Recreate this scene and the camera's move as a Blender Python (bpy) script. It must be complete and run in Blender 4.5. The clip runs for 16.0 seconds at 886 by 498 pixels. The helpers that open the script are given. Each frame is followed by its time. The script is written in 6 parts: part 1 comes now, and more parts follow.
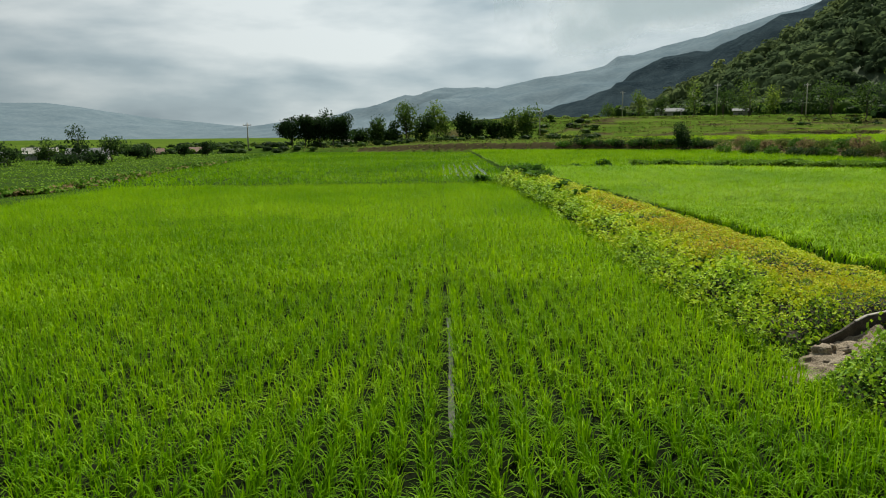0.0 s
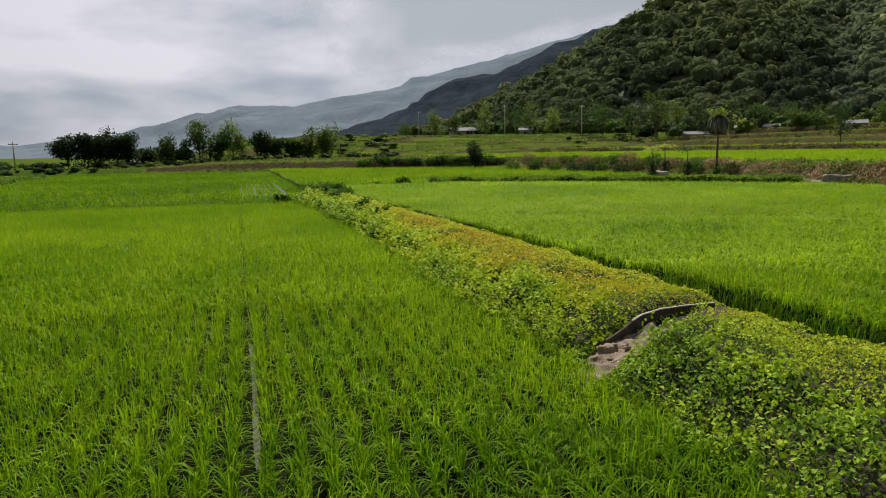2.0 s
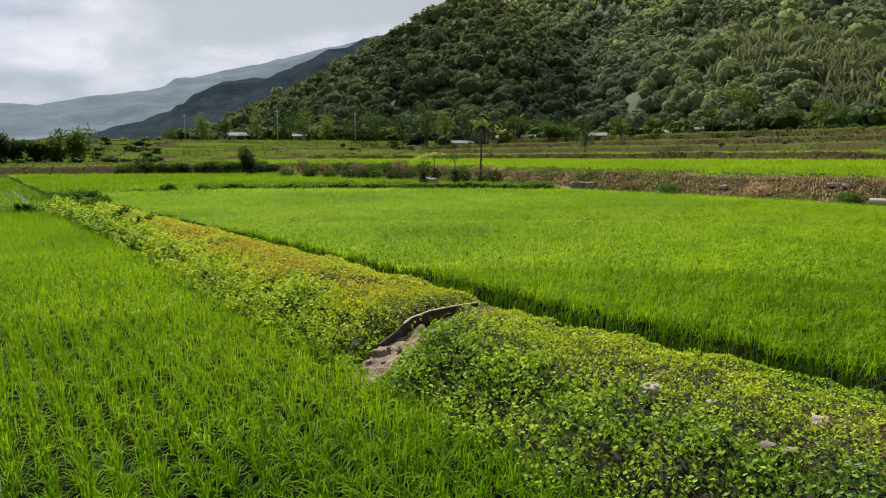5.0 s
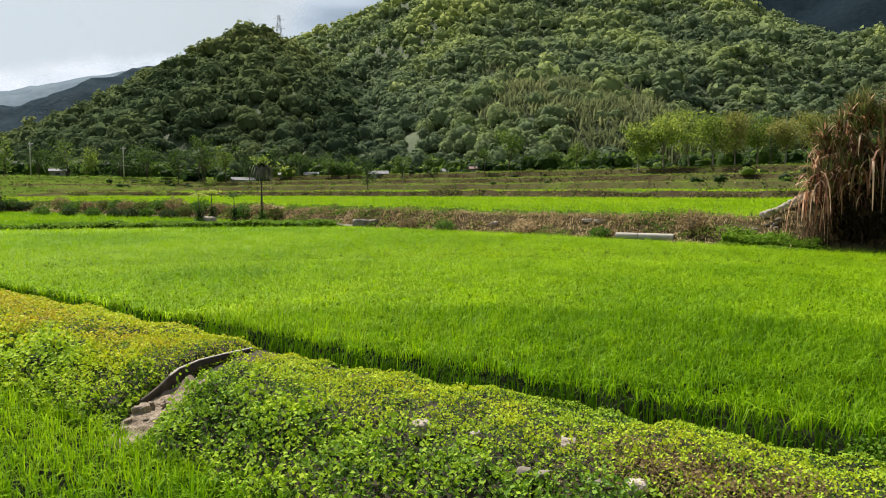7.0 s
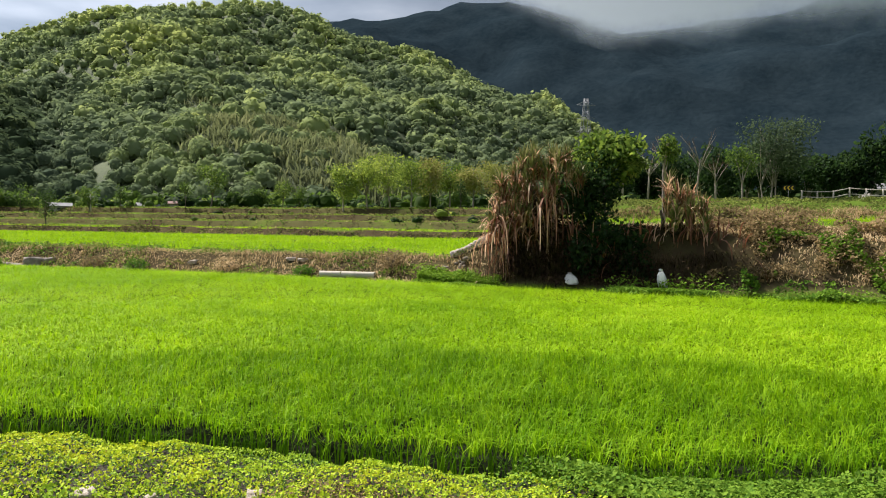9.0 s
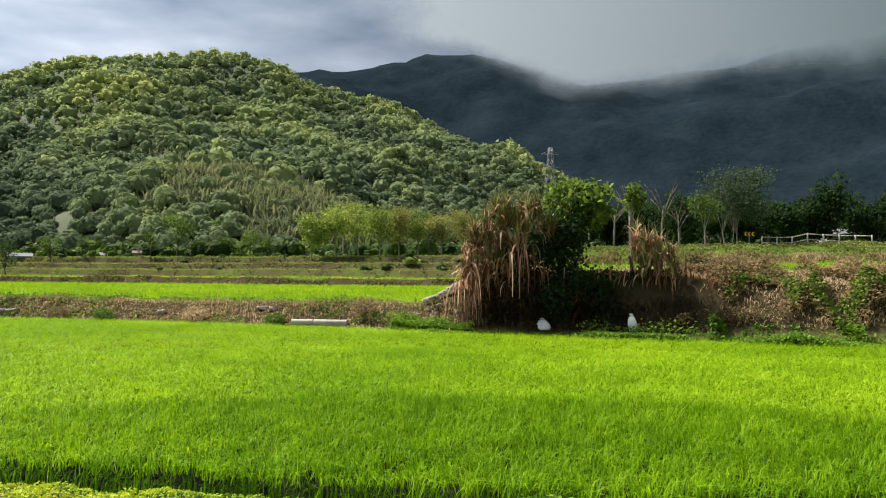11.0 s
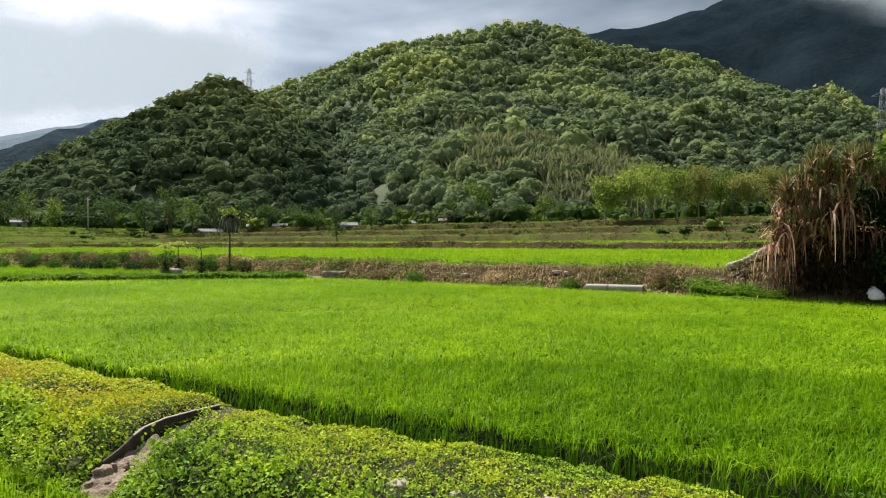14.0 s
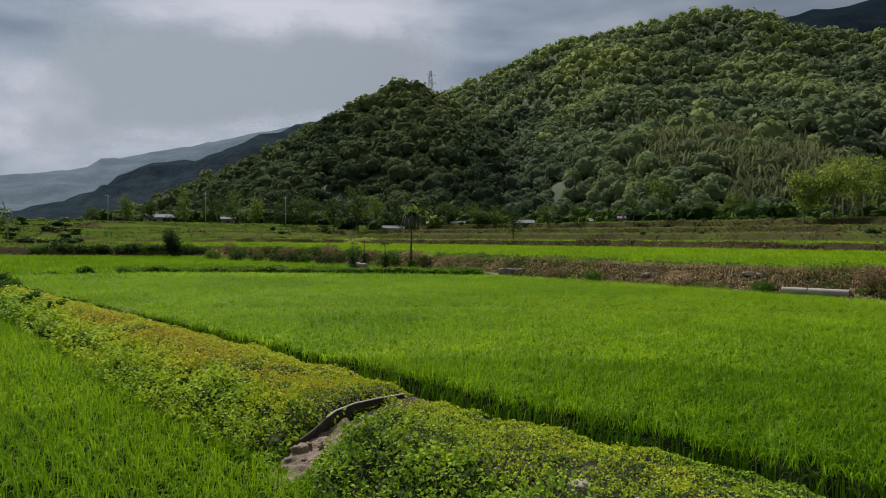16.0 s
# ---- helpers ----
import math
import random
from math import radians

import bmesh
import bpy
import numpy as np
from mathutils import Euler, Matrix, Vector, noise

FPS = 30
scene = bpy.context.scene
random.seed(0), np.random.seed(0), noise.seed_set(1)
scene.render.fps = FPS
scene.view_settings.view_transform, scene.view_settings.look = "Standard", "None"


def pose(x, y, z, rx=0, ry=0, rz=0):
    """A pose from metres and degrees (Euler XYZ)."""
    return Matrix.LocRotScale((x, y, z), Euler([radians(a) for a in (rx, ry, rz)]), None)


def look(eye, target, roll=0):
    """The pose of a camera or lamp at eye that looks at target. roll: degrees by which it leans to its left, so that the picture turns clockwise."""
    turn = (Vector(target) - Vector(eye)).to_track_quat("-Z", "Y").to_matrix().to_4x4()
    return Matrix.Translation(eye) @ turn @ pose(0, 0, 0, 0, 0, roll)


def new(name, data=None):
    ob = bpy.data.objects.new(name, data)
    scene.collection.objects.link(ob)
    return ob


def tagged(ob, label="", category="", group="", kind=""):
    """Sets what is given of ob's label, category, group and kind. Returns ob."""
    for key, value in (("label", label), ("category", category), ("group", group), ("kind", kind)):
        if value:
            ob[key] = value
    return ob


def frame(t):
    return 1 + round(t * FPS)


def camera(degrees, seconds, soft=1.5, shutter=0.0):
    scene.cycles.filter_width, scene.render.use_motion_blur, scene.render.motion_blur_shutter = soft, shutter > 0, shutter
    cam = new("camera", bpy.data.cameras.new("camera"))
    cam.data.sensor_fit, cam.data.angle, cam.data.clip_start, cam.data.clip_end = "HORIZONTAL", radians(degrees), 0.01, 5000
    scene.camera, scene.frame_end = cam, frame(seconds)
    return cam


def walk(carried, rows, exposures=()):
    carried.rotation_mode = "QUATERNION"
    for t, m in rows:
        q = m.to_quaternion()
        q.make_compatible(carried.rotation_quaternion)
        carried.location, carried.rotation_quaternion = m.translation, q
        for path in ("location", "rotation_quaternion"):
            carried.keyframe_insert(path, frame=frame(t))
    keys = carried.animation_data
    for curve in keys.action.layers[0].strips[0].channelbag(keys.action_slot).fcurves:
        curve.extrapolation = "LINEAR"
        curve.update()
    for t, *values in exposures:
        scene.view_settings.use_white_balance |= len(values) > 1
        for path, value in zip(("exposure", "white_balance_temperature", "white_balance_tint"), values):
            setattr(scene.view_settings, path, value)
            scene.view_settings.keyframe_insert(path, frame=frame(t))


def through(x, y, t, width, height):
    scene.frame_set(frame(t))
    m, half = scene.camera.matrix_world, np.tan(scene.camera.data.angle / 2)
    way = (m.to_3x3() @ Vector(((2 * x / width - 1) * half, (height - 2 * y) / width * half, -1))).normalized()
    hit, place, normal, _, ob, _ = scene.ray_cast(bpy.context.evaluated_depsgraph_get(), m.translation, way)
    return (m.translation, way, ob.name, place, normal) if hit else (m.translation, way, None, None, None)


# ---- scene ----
# ---------------------------------------------------------------- camera
def aim(x, y, z, yaw, pitch, roll):
    """A camera pose: yaw clockwise from +y, pitch upwards, roll to the left, in degrees."""
    return Matrix.Translation((x, y, z)) @ pose(0, 0, 0, 90 + pitch, 0, -yaw) @ pose(0, 0, 0, 0, 0, roll)


FOV = 62.12
PATH = [
    (0.0, 0.00, -0.00, 3.10, 0.00, -8.79, -0.65),
    (0.5, -0.00, 0.05, 3.10, 5.32, -8.79, -0.46),
    (1.0, 0.01, 0.09, 3.10, 10.32, -8.25, -0.26),
    (1.5, 0.02, 0.11, 3.09, 13.45, -7.71, -0.21),
    (2.0, 0.04, 0.09, 3.10, 15.31, -7.58, -0.94),
    (2.5, 0.05, 0.06, 3.11, 19.16, -7.45, -0.28),
    (3.0, 0.07, 0.09, 3.10, 23.34, -7.72, -0.39),
    (3.5, 0.12, 0.12, 3.09, 27.32, -7.86, 0.19),
    (3.7, 0.13, 0.10, 3.07, 28.96, -7.71, 0.13),
    (4.2, 0.12, 0.07, 3.08, 31.48, -7.65, 0.20),
    (4.7, 0.09, -0.00, 3.11, 32.29, -7.46, -0.12),
    (5.3, 0.06, -0.09, 3.16, 33.61, -6.96, -0.51),
    (5.8, 0.06, -0.13, 3.18, 37.21, -6.24, -0.45),
    (6.0, 0.08, -0.11, 3.19, 38.99, -6.13, 0.13),
    (6.5, 0.12, -0.14, 3.19, 44.79, -5.01, 0.06),
    (7.0, 0.21, -0.19, 3.21, 49.25, -4.48, -0.15),
    (7.5, 0.23, -0.28, 3.21, 53.82, -4.13, 0.84),
    (8.0, 0.35, -0.34, 3.23, 58.77, -3.85, 1.40),
    (8.5, 0.42, -0.31, 3.25, 64.79, -2.88, 0.04),
    (9.0, 0.42, -0.30, 3.24, 71.73, -1.40, 0.80),
    (9.2, 0.33, -0.28, 3.23, 73.64, -1.16, 0.36),
    (9.7, 0.27, -0.25, 3.22, 77.75, 0.17, 0.50),
    (10.2, 0.18, -0.19, 3.20, 78.25, 1.43, 0.50),
    (10.8, 0.09, -0.12, 3.19, 75.69, 2.31, 0.40),
    (11.3, 0.09, -0.10, 3.20, 72.31, 2.04, 0.29),
    (11.5, 0.13, -0.10, 3.20, 71.38, 1.61, 0.27),
    (12.0, 0.22, -0.08, 3.22, 67.36, 0.84, 0.15),
    (12.5, 0.24, -0.10, 3.22, 62.20, 0.36, -0.17),
    (13.0, 0.24, -0.07, 3.24, 57.74, -0.01, -0.68),
    (13.5, 0.25, -0.07, 3.23, 54.06, -0.06, -0.44),
    (14.0, 0.23, -0.04, 3.22, 51.68, -0.48, -0.14),
    (14.5, 0.25, -0.01, 3.22, 48.40, -0.74, -0.21),
    (15.0, 0.24, 0.01, 3.22, 45.45, -0.95, 0.08),
    (15.5, 0.22, 0.01, 3.21, 42.20, -0.83, 0.09),
    (16.0, 0.20, 0.04, 3.20, 38.05, -0.69, 0.41),
]

cam = camera(FOV, 16.0, soft=1.05)
EXPOSURES = [(0.0, 0.04, 6500, 3), (0.6, -0.1, 6500, 6), (1.2, -0.1, 6500, 10), (2.0, -0.08, 6600, 19), (3.0, 0.04, 6600, 19), (3.7, 0.14, 6600, 19), (5.8, 0.24, 6500, 16), (6.5, 0.26, 6500, 15), (7.0, 0.55, 6500, 14), (8.0, 0.62, 6450, 16), (9.2, 0.84, 6400, 18), (12.5, 0.66, 6400, 16), (14.5, 0.5, 6400, 15), (15.5, 0.12, 6400, 16), (16.0, -0.42, 6200, 17)]
walk(cam, [(t, aim(*p)) for t, *p in PATH], EXPOSURES)

# ---------------------------------------------------------------- world and sun
SUN_AZ, SUN_EL = 20.0, 51.0
world = bpy.data.worlds.new("overcast_sky")
scene.world = world
world.use_nodes = True


def build_world():
    nt = world.node_tree
    nt.nodes.clear()
    N, L = nt.nodes.new, nt.links.new
    out, bg = N("ShaderNodeOutputWorld"), N("ShaderNodeBackground")
    sky = N("ShaderNodeTexSky")
    sky.sky_type, sky.sun_disc = "NISHITA", False
    sky.sun_elevation, sky.sun_rotation = radians(SUN_EL), radians(SUN_AZ)
    co, mp = N("ShaderNodeTexCoord"), N("ShaderNodeMapping")
    mp.inputs["Scale"].default_value = (0.9, 0.9, 3.2)
    mp.inputs["Rotation"].default_value = (0, 0, radians(-8))
    L(co.outputs["Generated"], mp.inputs["Vector"])
    big, fine = N("ShaderNodeTexNoise"), N("ShaderNodeTexNoise")
    big.inputs["Scale"].default_value, big.inputs["Detail"].default_value = 1.9, 5
    big.inputs["Roughness"].default_value, big.inputs["Distortion"].default_value = 0.5, 0.25
    fine.inputs["Scale"].default_value, fine.inputs["Detail"].default_value = 5.5, 8
    L(mp.outputs[0], big.inputs["Vector"])
    L(mp.outputs[0], fine.inputs["Vector"])
    mixn = N("ShaderNodeMix")
    mixn.inputs[0].default_value = 0.34
    L(big.outputs[0], mixn.inputs[2])
    L(fine.outputs[0], mixn.inputs[3])
    ramp = N("ShaderNodeValToRGB")
    el = ramp.color_ramp.elements
    el[0].position, el[0].color = 0.38, (0.28, 0.365, 0.45, 1)
    el[1].position, el[1].color = 0.62, (1.08, 1.12, 1.16, 1)
    e = ramp.color_ramp.elements.new(0.5)
    e.color = (0.57, 0.67, 0.75, 1)
    L(mixn.outputs[0], ramp.inputs[0])
    # the cloud deck is brightest round the veiled sun
    dot = N("ShaderNodeVectorMath")
    dot.operation = "DOT_PRODUCT"
    a, e2 = radians(10), radians(30)
    dot.inputs[1].default_value = (math.sin(a) * math.cos(e2), math.cos(a) * math.cos(e2), math.sin(e2))
    L(co.outputs["Generated"], dot.inputs[0])
    glow = N("ShaderNodeMapRange")
    glow.interpolation_type = "SMOOTHSTEP"
    glow.inputs[1].default_value, glow.inputs[2].default_value = 0.4, 1.0
    glow.inputs[3].default_value, glow.inputs[4].default_value = 0.58, 1.3
    L(dot.outputs["Value"], glow.inputs[0])
    mul = N("ShaderNodeMix")
    mul.data_type, mul.blend_type = "RGBA", "MULTIPLY"
    mul.inputs[0].default_value = 1.0
    L(ramp.outputs[0], mul.inputs[6])
    L(glow.outputs[0], mul.inputs[7])
    gain = N("ShaderNodeMix")
    gain.data_type, gain.blend_type = "RGBA", "MULTIPLY"
    gain.inputs[0].default_value = 1.0
    gain.inputs[7].default_value = (0.1, 0.1, 0.1, 1)
    L(sky.outputs[0], gain.inputs[6])
    mix = N("ShaderNodeMix")
    mix.data_type = "RGBA"
    mix.inputs[0].default_value = 0.9
    L(gain.outputs[2], mix.inputs[6])
    L(mul.outputs[2], mix.inputs[7])
    L(mix.outputs[2], bg.inputs[0])
    bg.inputs[1].default_value = SKY
    L(bg.outputs[0], out.inputs[0])


SKY = 0.6
build_world()
sun = new("sun", bpy.data.lights.new("sun", "SUN"))
sun.data.energy, sun.data.angle, sun.data.color = 5.0, radians(5), (1.0, 0.95, 0.86)
sa, se = radians(SUN_AZ), radians(SUN_EL)
sun.matrix_world = look((math.sin(sa) * math.cos(se) * 50, math.cos(sa) * math.cos(se) * 50, math.sin(se) * 50), (0, 0, 0))

# ---------------------------------------------------------------- materials


def nodes_of(name):
    m = bpy.data.materials.new(name)
    m.use_nodes = True
    m.node_tree.nodes.clear()
    return m, m.node_tree.nodes.new, m.node_tree.links.new


def ramp_of(N, stops):
    r = N("ShaderNodeValToRGB")
    els = r.color_ramp.elements
    while len(els) < len(stops):
        els.new(0.5)
    for e, (p, c) in zip(els, stops):
        e.position, e.color = p, (*c, 1)
    return r


def leafy(name, stops, through=0.35, rough=0.55, spread=0.25, patch=0.0, spec=0.3, shine=(1, 1, 1)):
    """Leaf and blade material: colour from the mesh's tint, varied from blade to blade and in soft patches."""
    m, N, L = nodes_of(name)
    out, bsdf, tr, mx = N("ShaderNodeOutputMaterial"), N("ShaderNodeBsdfPrincipled"), N("ShaderNodeBsdfTranslucent"), N("ShaderNodeMixShader")
    at, geo = N("ShaderNodeAttribute"), N("ShaderNodeNewGeometry")
    at.attribute_name = "tint"
    add = N("ShaderNodeMath")
    add.operation = "MULTIPLY_ADD"
    L(geo.outputs["Random Per Island"], add.inputs[0])
    add.inputs[1].default_value = spread
    L(at.outputs["Fac"], add.inputs[2])
    src = add.outputs[0]
    if patch:
        tc, nz, ad2 = N("ShaderNodeTexCoord"), N("ShaderNodeTexNoise"), N("ShaderNodeMath")
        nz.inputs["Scale"].default_value, nz.inputs["Detail"].default_value = 0.35, 4
        L(tc.outputs["Object"], nz.inputs["Vector"])
        ad2.operation = "MULTIPLY_ADD"
        L(nz.outputs[0], ad2.inputs[0])
        ad2.inputs[1].default_value = patch
        L(src, ad2.inputs[2])
        src = ad2.outputs[0]
    r = ramp_of(N, stops)
    L(src, r.inputs[0])
    L(r.outputs[0], bsdf.inputs["Base Color"])
    glow = N("ShaderNodeMix")
    glow.data_type, glow.blend_type = "RGBA", "MULTIPLY"
    glow.inputs[0].default_value, glow.inputs[7].default_value = 1.0, (*shine, 1)
    L(r.outputs[0], glow.inputs[6])
    L(glow.outputs[2], tr.inputs["Color"])
    bsdf.inputs["Roughness"].default_value = rough
    bsdf.inputs["Specular IOR Level"].default_value = spec
    mx.inputs[0].default_value = through
    L(bsdf.outputs[0], mx.inputs[1])
    L(tr.outputs[0], mx.inputs[2])
    L(mx.outputs[0], out.inputs[0])
    return m


def solid(name, stops, scale=1.0, rough=0.85, bump=0.3, detail=8, metal=0.0, fine=9.0, spec=0.3, dist=0.05):
    """Opaque material: a colour ramp over noise at two scales, with relief. Scale per metre."""
    m, N, L = nodes_of(name)
    out, bsdf, tc = N("ShaderNodeOutputMaterial"), N("ShaderNodeBsdfPrincipled"), N("ShaderNodeTexCoord")
    a, b, mx = N("ShaderNodeTexNoise"), N("ShaderNodeTexNoise"), N("ShaderNodeMix")
    for n, s in ((a, scale), (b, scale * fine)):
        n.inputs["Scale"].default_value, n.inputs["Detail"].default_value = s, detail
        L(tc.outputs["Object"], n.inputs["Vector"])
    mx.inputs[0].default_value = 0.42
    L(a.outputs[0], mx.inputs[2])
    L(b.outputs[0], mx.inputs[3])
    r = ramp_of(N, stops)
    L(mx.outputs[0], r.inputs[0])
    L(r.outputs[0], bsdf.inputs["Base Color"])
    bsdf.inputs["Roughness"].default_value, bsdf.inputs["Metallic"].default_value = rough, metal
    bsdf.inputs["Specular IOR Level"].default_value = spec
    if bump:
        bp = N("ShaderNodeBump")
        bp.inputs["Strength"].default_value, bp.inputs["Distance"].default_value = bump, dist
        L(mx.outputs[0], bp.inputs["Height"])
        L(bp.outputs[0], bsdf.inputs["Normal"])
    L(bsdf.outputs[0], out.inputs[0])
    return m


M_RICE = leafy("rice_leaf", [(0.0, (0.02, 0.08, 0.002)), (0.45, (0.115, 0.25, 0.004)), (0.8, (0.275, 0.44, 0.01)), (1.0, (0.42, 0.52, 0.04))], 0.26, 0.5, 0.2, 0.16, 0.025, (1.9, 1.9, 0.6))
M_CREEP = leafy("creeper_leaf", [(0.0, (0.025, 0.07, 0.012)), (0.2, (0.15, 0.28, 0.035)), (0.45, (0.37, 0.53, 0.028)), (0.66, (0.5, 0.54, 0.025)), (0.8, (0.47, 0.4, 0.03)), (0.9, (0.44, 0.28, 0.03)), (1.0, (0.34, 0.18, 0.05))], 0.22, 0.75, 0.17, 0.0, 0.14, (1.5, 1.45, 0.8))
M_DRY = leafy("dry_grass", [(0.0, (0.08, 0.06, 0.03)), (0.4, (0.24, 0.18, 0.085)), (0.7, (0.43, 0.32, 0.165)), (1.0, (0.64, 0.5, 0.31))], 0.42, 0.8, 0.4, 0.0, 0.05, (1.2, 1.2, 1.2))
M_DEAD = leafy("dead_leaf", [(0.0, (0.03, 0.014, 0.01)), (0.35, (0.15, 0.062, 0.034)), (0.65, (0.37, 0.185, 0.11)), (1.0, (0.76, 0.55, 0.39))], 0.36, 0.7, 0.4, 0.0, 0.2, (1.3, 1.2, 1.1))
M_TWIG = leafy("dead_twigs", [(0.0, (0.02, 0.015, 0.01)), (0.5, (0.06, 0.042, 0.025)), (1.0, (0.15, 0.1, 0.06))], 0.1, 0.9, 0.5, 0.0, 0.0)
M_WEED = leafy("weed_leaf", [(0.0, (0.035, 0.09, 0.015)), (0.5, (0.09, 0.2, 0.02)), (1.0, (0.2, 0.33, 0.03))], 0.3, 0.7, 0.5, 0.15, 0.06)
M_TREE = leafy("tree_leaf", [(0.0, (0.012, 0.03, 0.012)), (0.3, (0.035, 0.07, 0.02)), (0.6, (0.08, 0.14, 0.025)), (0.85, (0.21, 0.285, 0.055)), (1.0, (0.35, 0.41, 0.09))], 0.48, 0.7, 0.25, 0.0, 0.08, (1.35, 1.3, 1.0))
# main-hill green, greyed and lightened to carry haze in the colour
M_FOREST = leafy("hazed_forest_leaf", [(0.0, (0.075, 0.108, 0.07)), (0.35, (0.145, 0.192, 0.105)), (0.6, (0.225, 0.285, 0.125)), (0.8, (0.33, 0.39, 0.14)), (1.0, (0.42, 0.46, 0.16))], 0.4, 0.9, 0.1, 0.0, 0.0, (1.2, 1.2, 1.1))
# darker green whose depth carries the cloud shade on the knoll
M_KNOLL = leafy("knoll_leaf", [(0.0, (0.035, 0.058, 0.036)), (0.4, (0.085, 0.12, 0.06)), (0.7, (0.13, 0.17, 0.07)), (1.0, (0.21, 0.24, 0.09))], 0.4, 0.9, 0.1, 0.0, 0.0, (1.2, 1.2, 1.1))
M_BAMBOO = leafy("bamboo_leaf", [(0.0, (0.06, 0.075, 0.04)), (0.4, (0.13, 0.155, 0.08)), (0.7, (0.2, 0.225, 0.11)), (1.0, (0.29, 0.3, 0.16))], 0.35, 0.9, 0.14, 0.0, 0.0, (1.2, 1.2, 1.0))
M_SCRUB = leafy("olive_scrub", [(0.0, (0.06, 0.075, 0.022)), (0.4, (0.14, 0.175, 0.04)), (0.7, (0.25, 0.28, 0.06)), (1.0, (0.36, 0.32, 0.12))], 0.3, 0.9, 0.4, 0.1, 0.02)
M_BARK = solid("bark", [(0.3, (0.05, 0.04, 0.03)), (0.7, (0.17, 0.14, 0.11))], 3.0, 0.9, 0.5)
M_PALEBARK = solid("pale_bark", [(0.3, (0.16, 0.14, 0.11)), (0.7, (0.36, 0.32, 0.27))], 3.0, 0.9, 0.4)
M_EARTH = solid("earth", [(0.3, (0.014, 0.012, 0.007)), (0.5, (0.036, 0.03, 0.017)), (0.75, (0.1, 0.08, 0.05))], 0.7, 0.95, 0.6)
M_STONE = solid("grey_stone", [(0.3, (0.11, 0.094, 0.074)), (0.55, (0.27, 0.235, 0.19)), (0.8, (0.46, 0.415, 0.35))], 2.5, 0.9, 0.5)
M_CONC = solid("concrete", [(0.3, (0.36, 0.33, 0.27)), (0.7, (0.58, 0.54, 0.46))], 2.0, 0.85, 0.2)
M_WHITE = solid("white_plastic_weave", [(0.3, (0.62, 0.62, 0.6)), (0.7, (0.84, 0.84, 0.82))], 4.0, 0.6, 0.35)
M_HILLSOIL = solid("hill_undergrowth", [(0.3, (0.04, 0.06, 0.03)), (0.6, (0.08, 0.105, 0.045)), (0.8, (0.12, 0.145, 0.06))], 0.12, 0.95, 0.6, dist=1.0)
M_STEEL = solid("galvanised_steel", [(0.3, (0.16, 0.17, 0.18)), (0.7, (0.26, 0.27, 0.28))], 0.5, 0.6, 0.0, metal=0.3)
M_ROOF = solid("metal_roof", [(0.3, (0.1, 0.105, 0.11)), (0.7, (0.24, 0.245, 0.25))], 0.8, 0.8, 0.1)
M_WALL = solid("plaster_wall", [(0.3, (0.22, 0.21, 0.19)), (0.7, (0.42, 0.4, 0.36))], 0.8, 0.9, 0.1)
M_GLASS = solid("dark_window", [(0.3, (0.02, 0.025, 0.03)), (0.7, (0.05, 0.055, 0.06))], 1.0, 0.15, 0.0, spec=0.6)
M_RUST = solid("rusty_red_roof", [(0.3, (0.1, 0.05, 0.038)), (0.7, (0.19, 0.1, 0.07))], 1.5, 0.7, 0.2)


def land_material():
    """Soil of the valley floor: wet mud, short grass or dry earth by the cover given on the mesh."""
    m, N, L = nodes_of("land")
    out, bsdf, tc, at = N("ShaderNodeOutputMaterial"), N("ShaderNodeBsdfPrincipled"), N("ShaderNodeTexCoord"), N("ShaderNodeAttribute")
    at.attribute_name = "tint"
    a, b = N("ShaderNodeTexNoise"), N("ShaderNodeTexNoise")
    for n, s in ((a, 0.35), (b, 3.2)):
        n.inputs["Scale"].default_value, n.inputs["Detail"].default_value = s, 8
        L(tc.outputs["Object"], n.inputs["Vector"])
    mx, add, sub = N("ShaderNodeMix"), N("ShaderNodeMath"), N("ShaderNodeMath")
    mx.inputs[0].default_value = 0.5
    L(a.outputs[0], mx.inputs[2])
    L(b.outputs[0], mx.inputs[3])
    sub.operation, add.operation = "SUBTRACT", "MULTIPLY_ADD"
    L(mx.outputs[0], sub.inputs[0])
    sub.inputs[1].default_value = 0.5
    L(sub.outputs[0], add.inputs[0])
    add.inputs[1].default_value = 0.55
    L(at.outputs["Fac"], add.inputs[2])
    r = ramp_of(N, [(0.0, (0.010, 0.014, 0.006)), (0.2, (0.03, 0.034, 0.02)), (0.32, (0.04, 0.08, 0.012)), (0.6, (0.1, 0.15, 0.022)), (0.78, (0.085, 0.085, 0.032)), (1.0, (0.06, 0.046, 0.026))])
    L(add.outputs[0], r.inputs[0])
    L(r.outputs[0], bsdf.inputs["Base Color"])
    rr = ramp_of(N, [(0.1, (0.7, 0.7, 0.7)), (0.3, (0.9, 0.9, 0.9))])
    L(at.outputs["Fac"], rr.inputs[0])
    L(rr.outputs[0], bsdf.inputs["Roughness"])
    bsdf.inputs["Specular IOR Level"].default_value = 0.0
    bp = N("ShaderNodeBump")
    bp.inputs["Strength"].default_value, bp.inputs["Distance"].default_value = 0.35, 0.02
    L(mx.outputs[0], bp.inputs["Height"])
    L(bp.outputs[0], bsdf.inputs["Normal"])
    L(bsdf.outputs[0], out.inputs[0])
    return m


M_LAND = land_material()

# ---------------------------------------------------------------- mesh helpers
rng = np.random.default_rng(7)


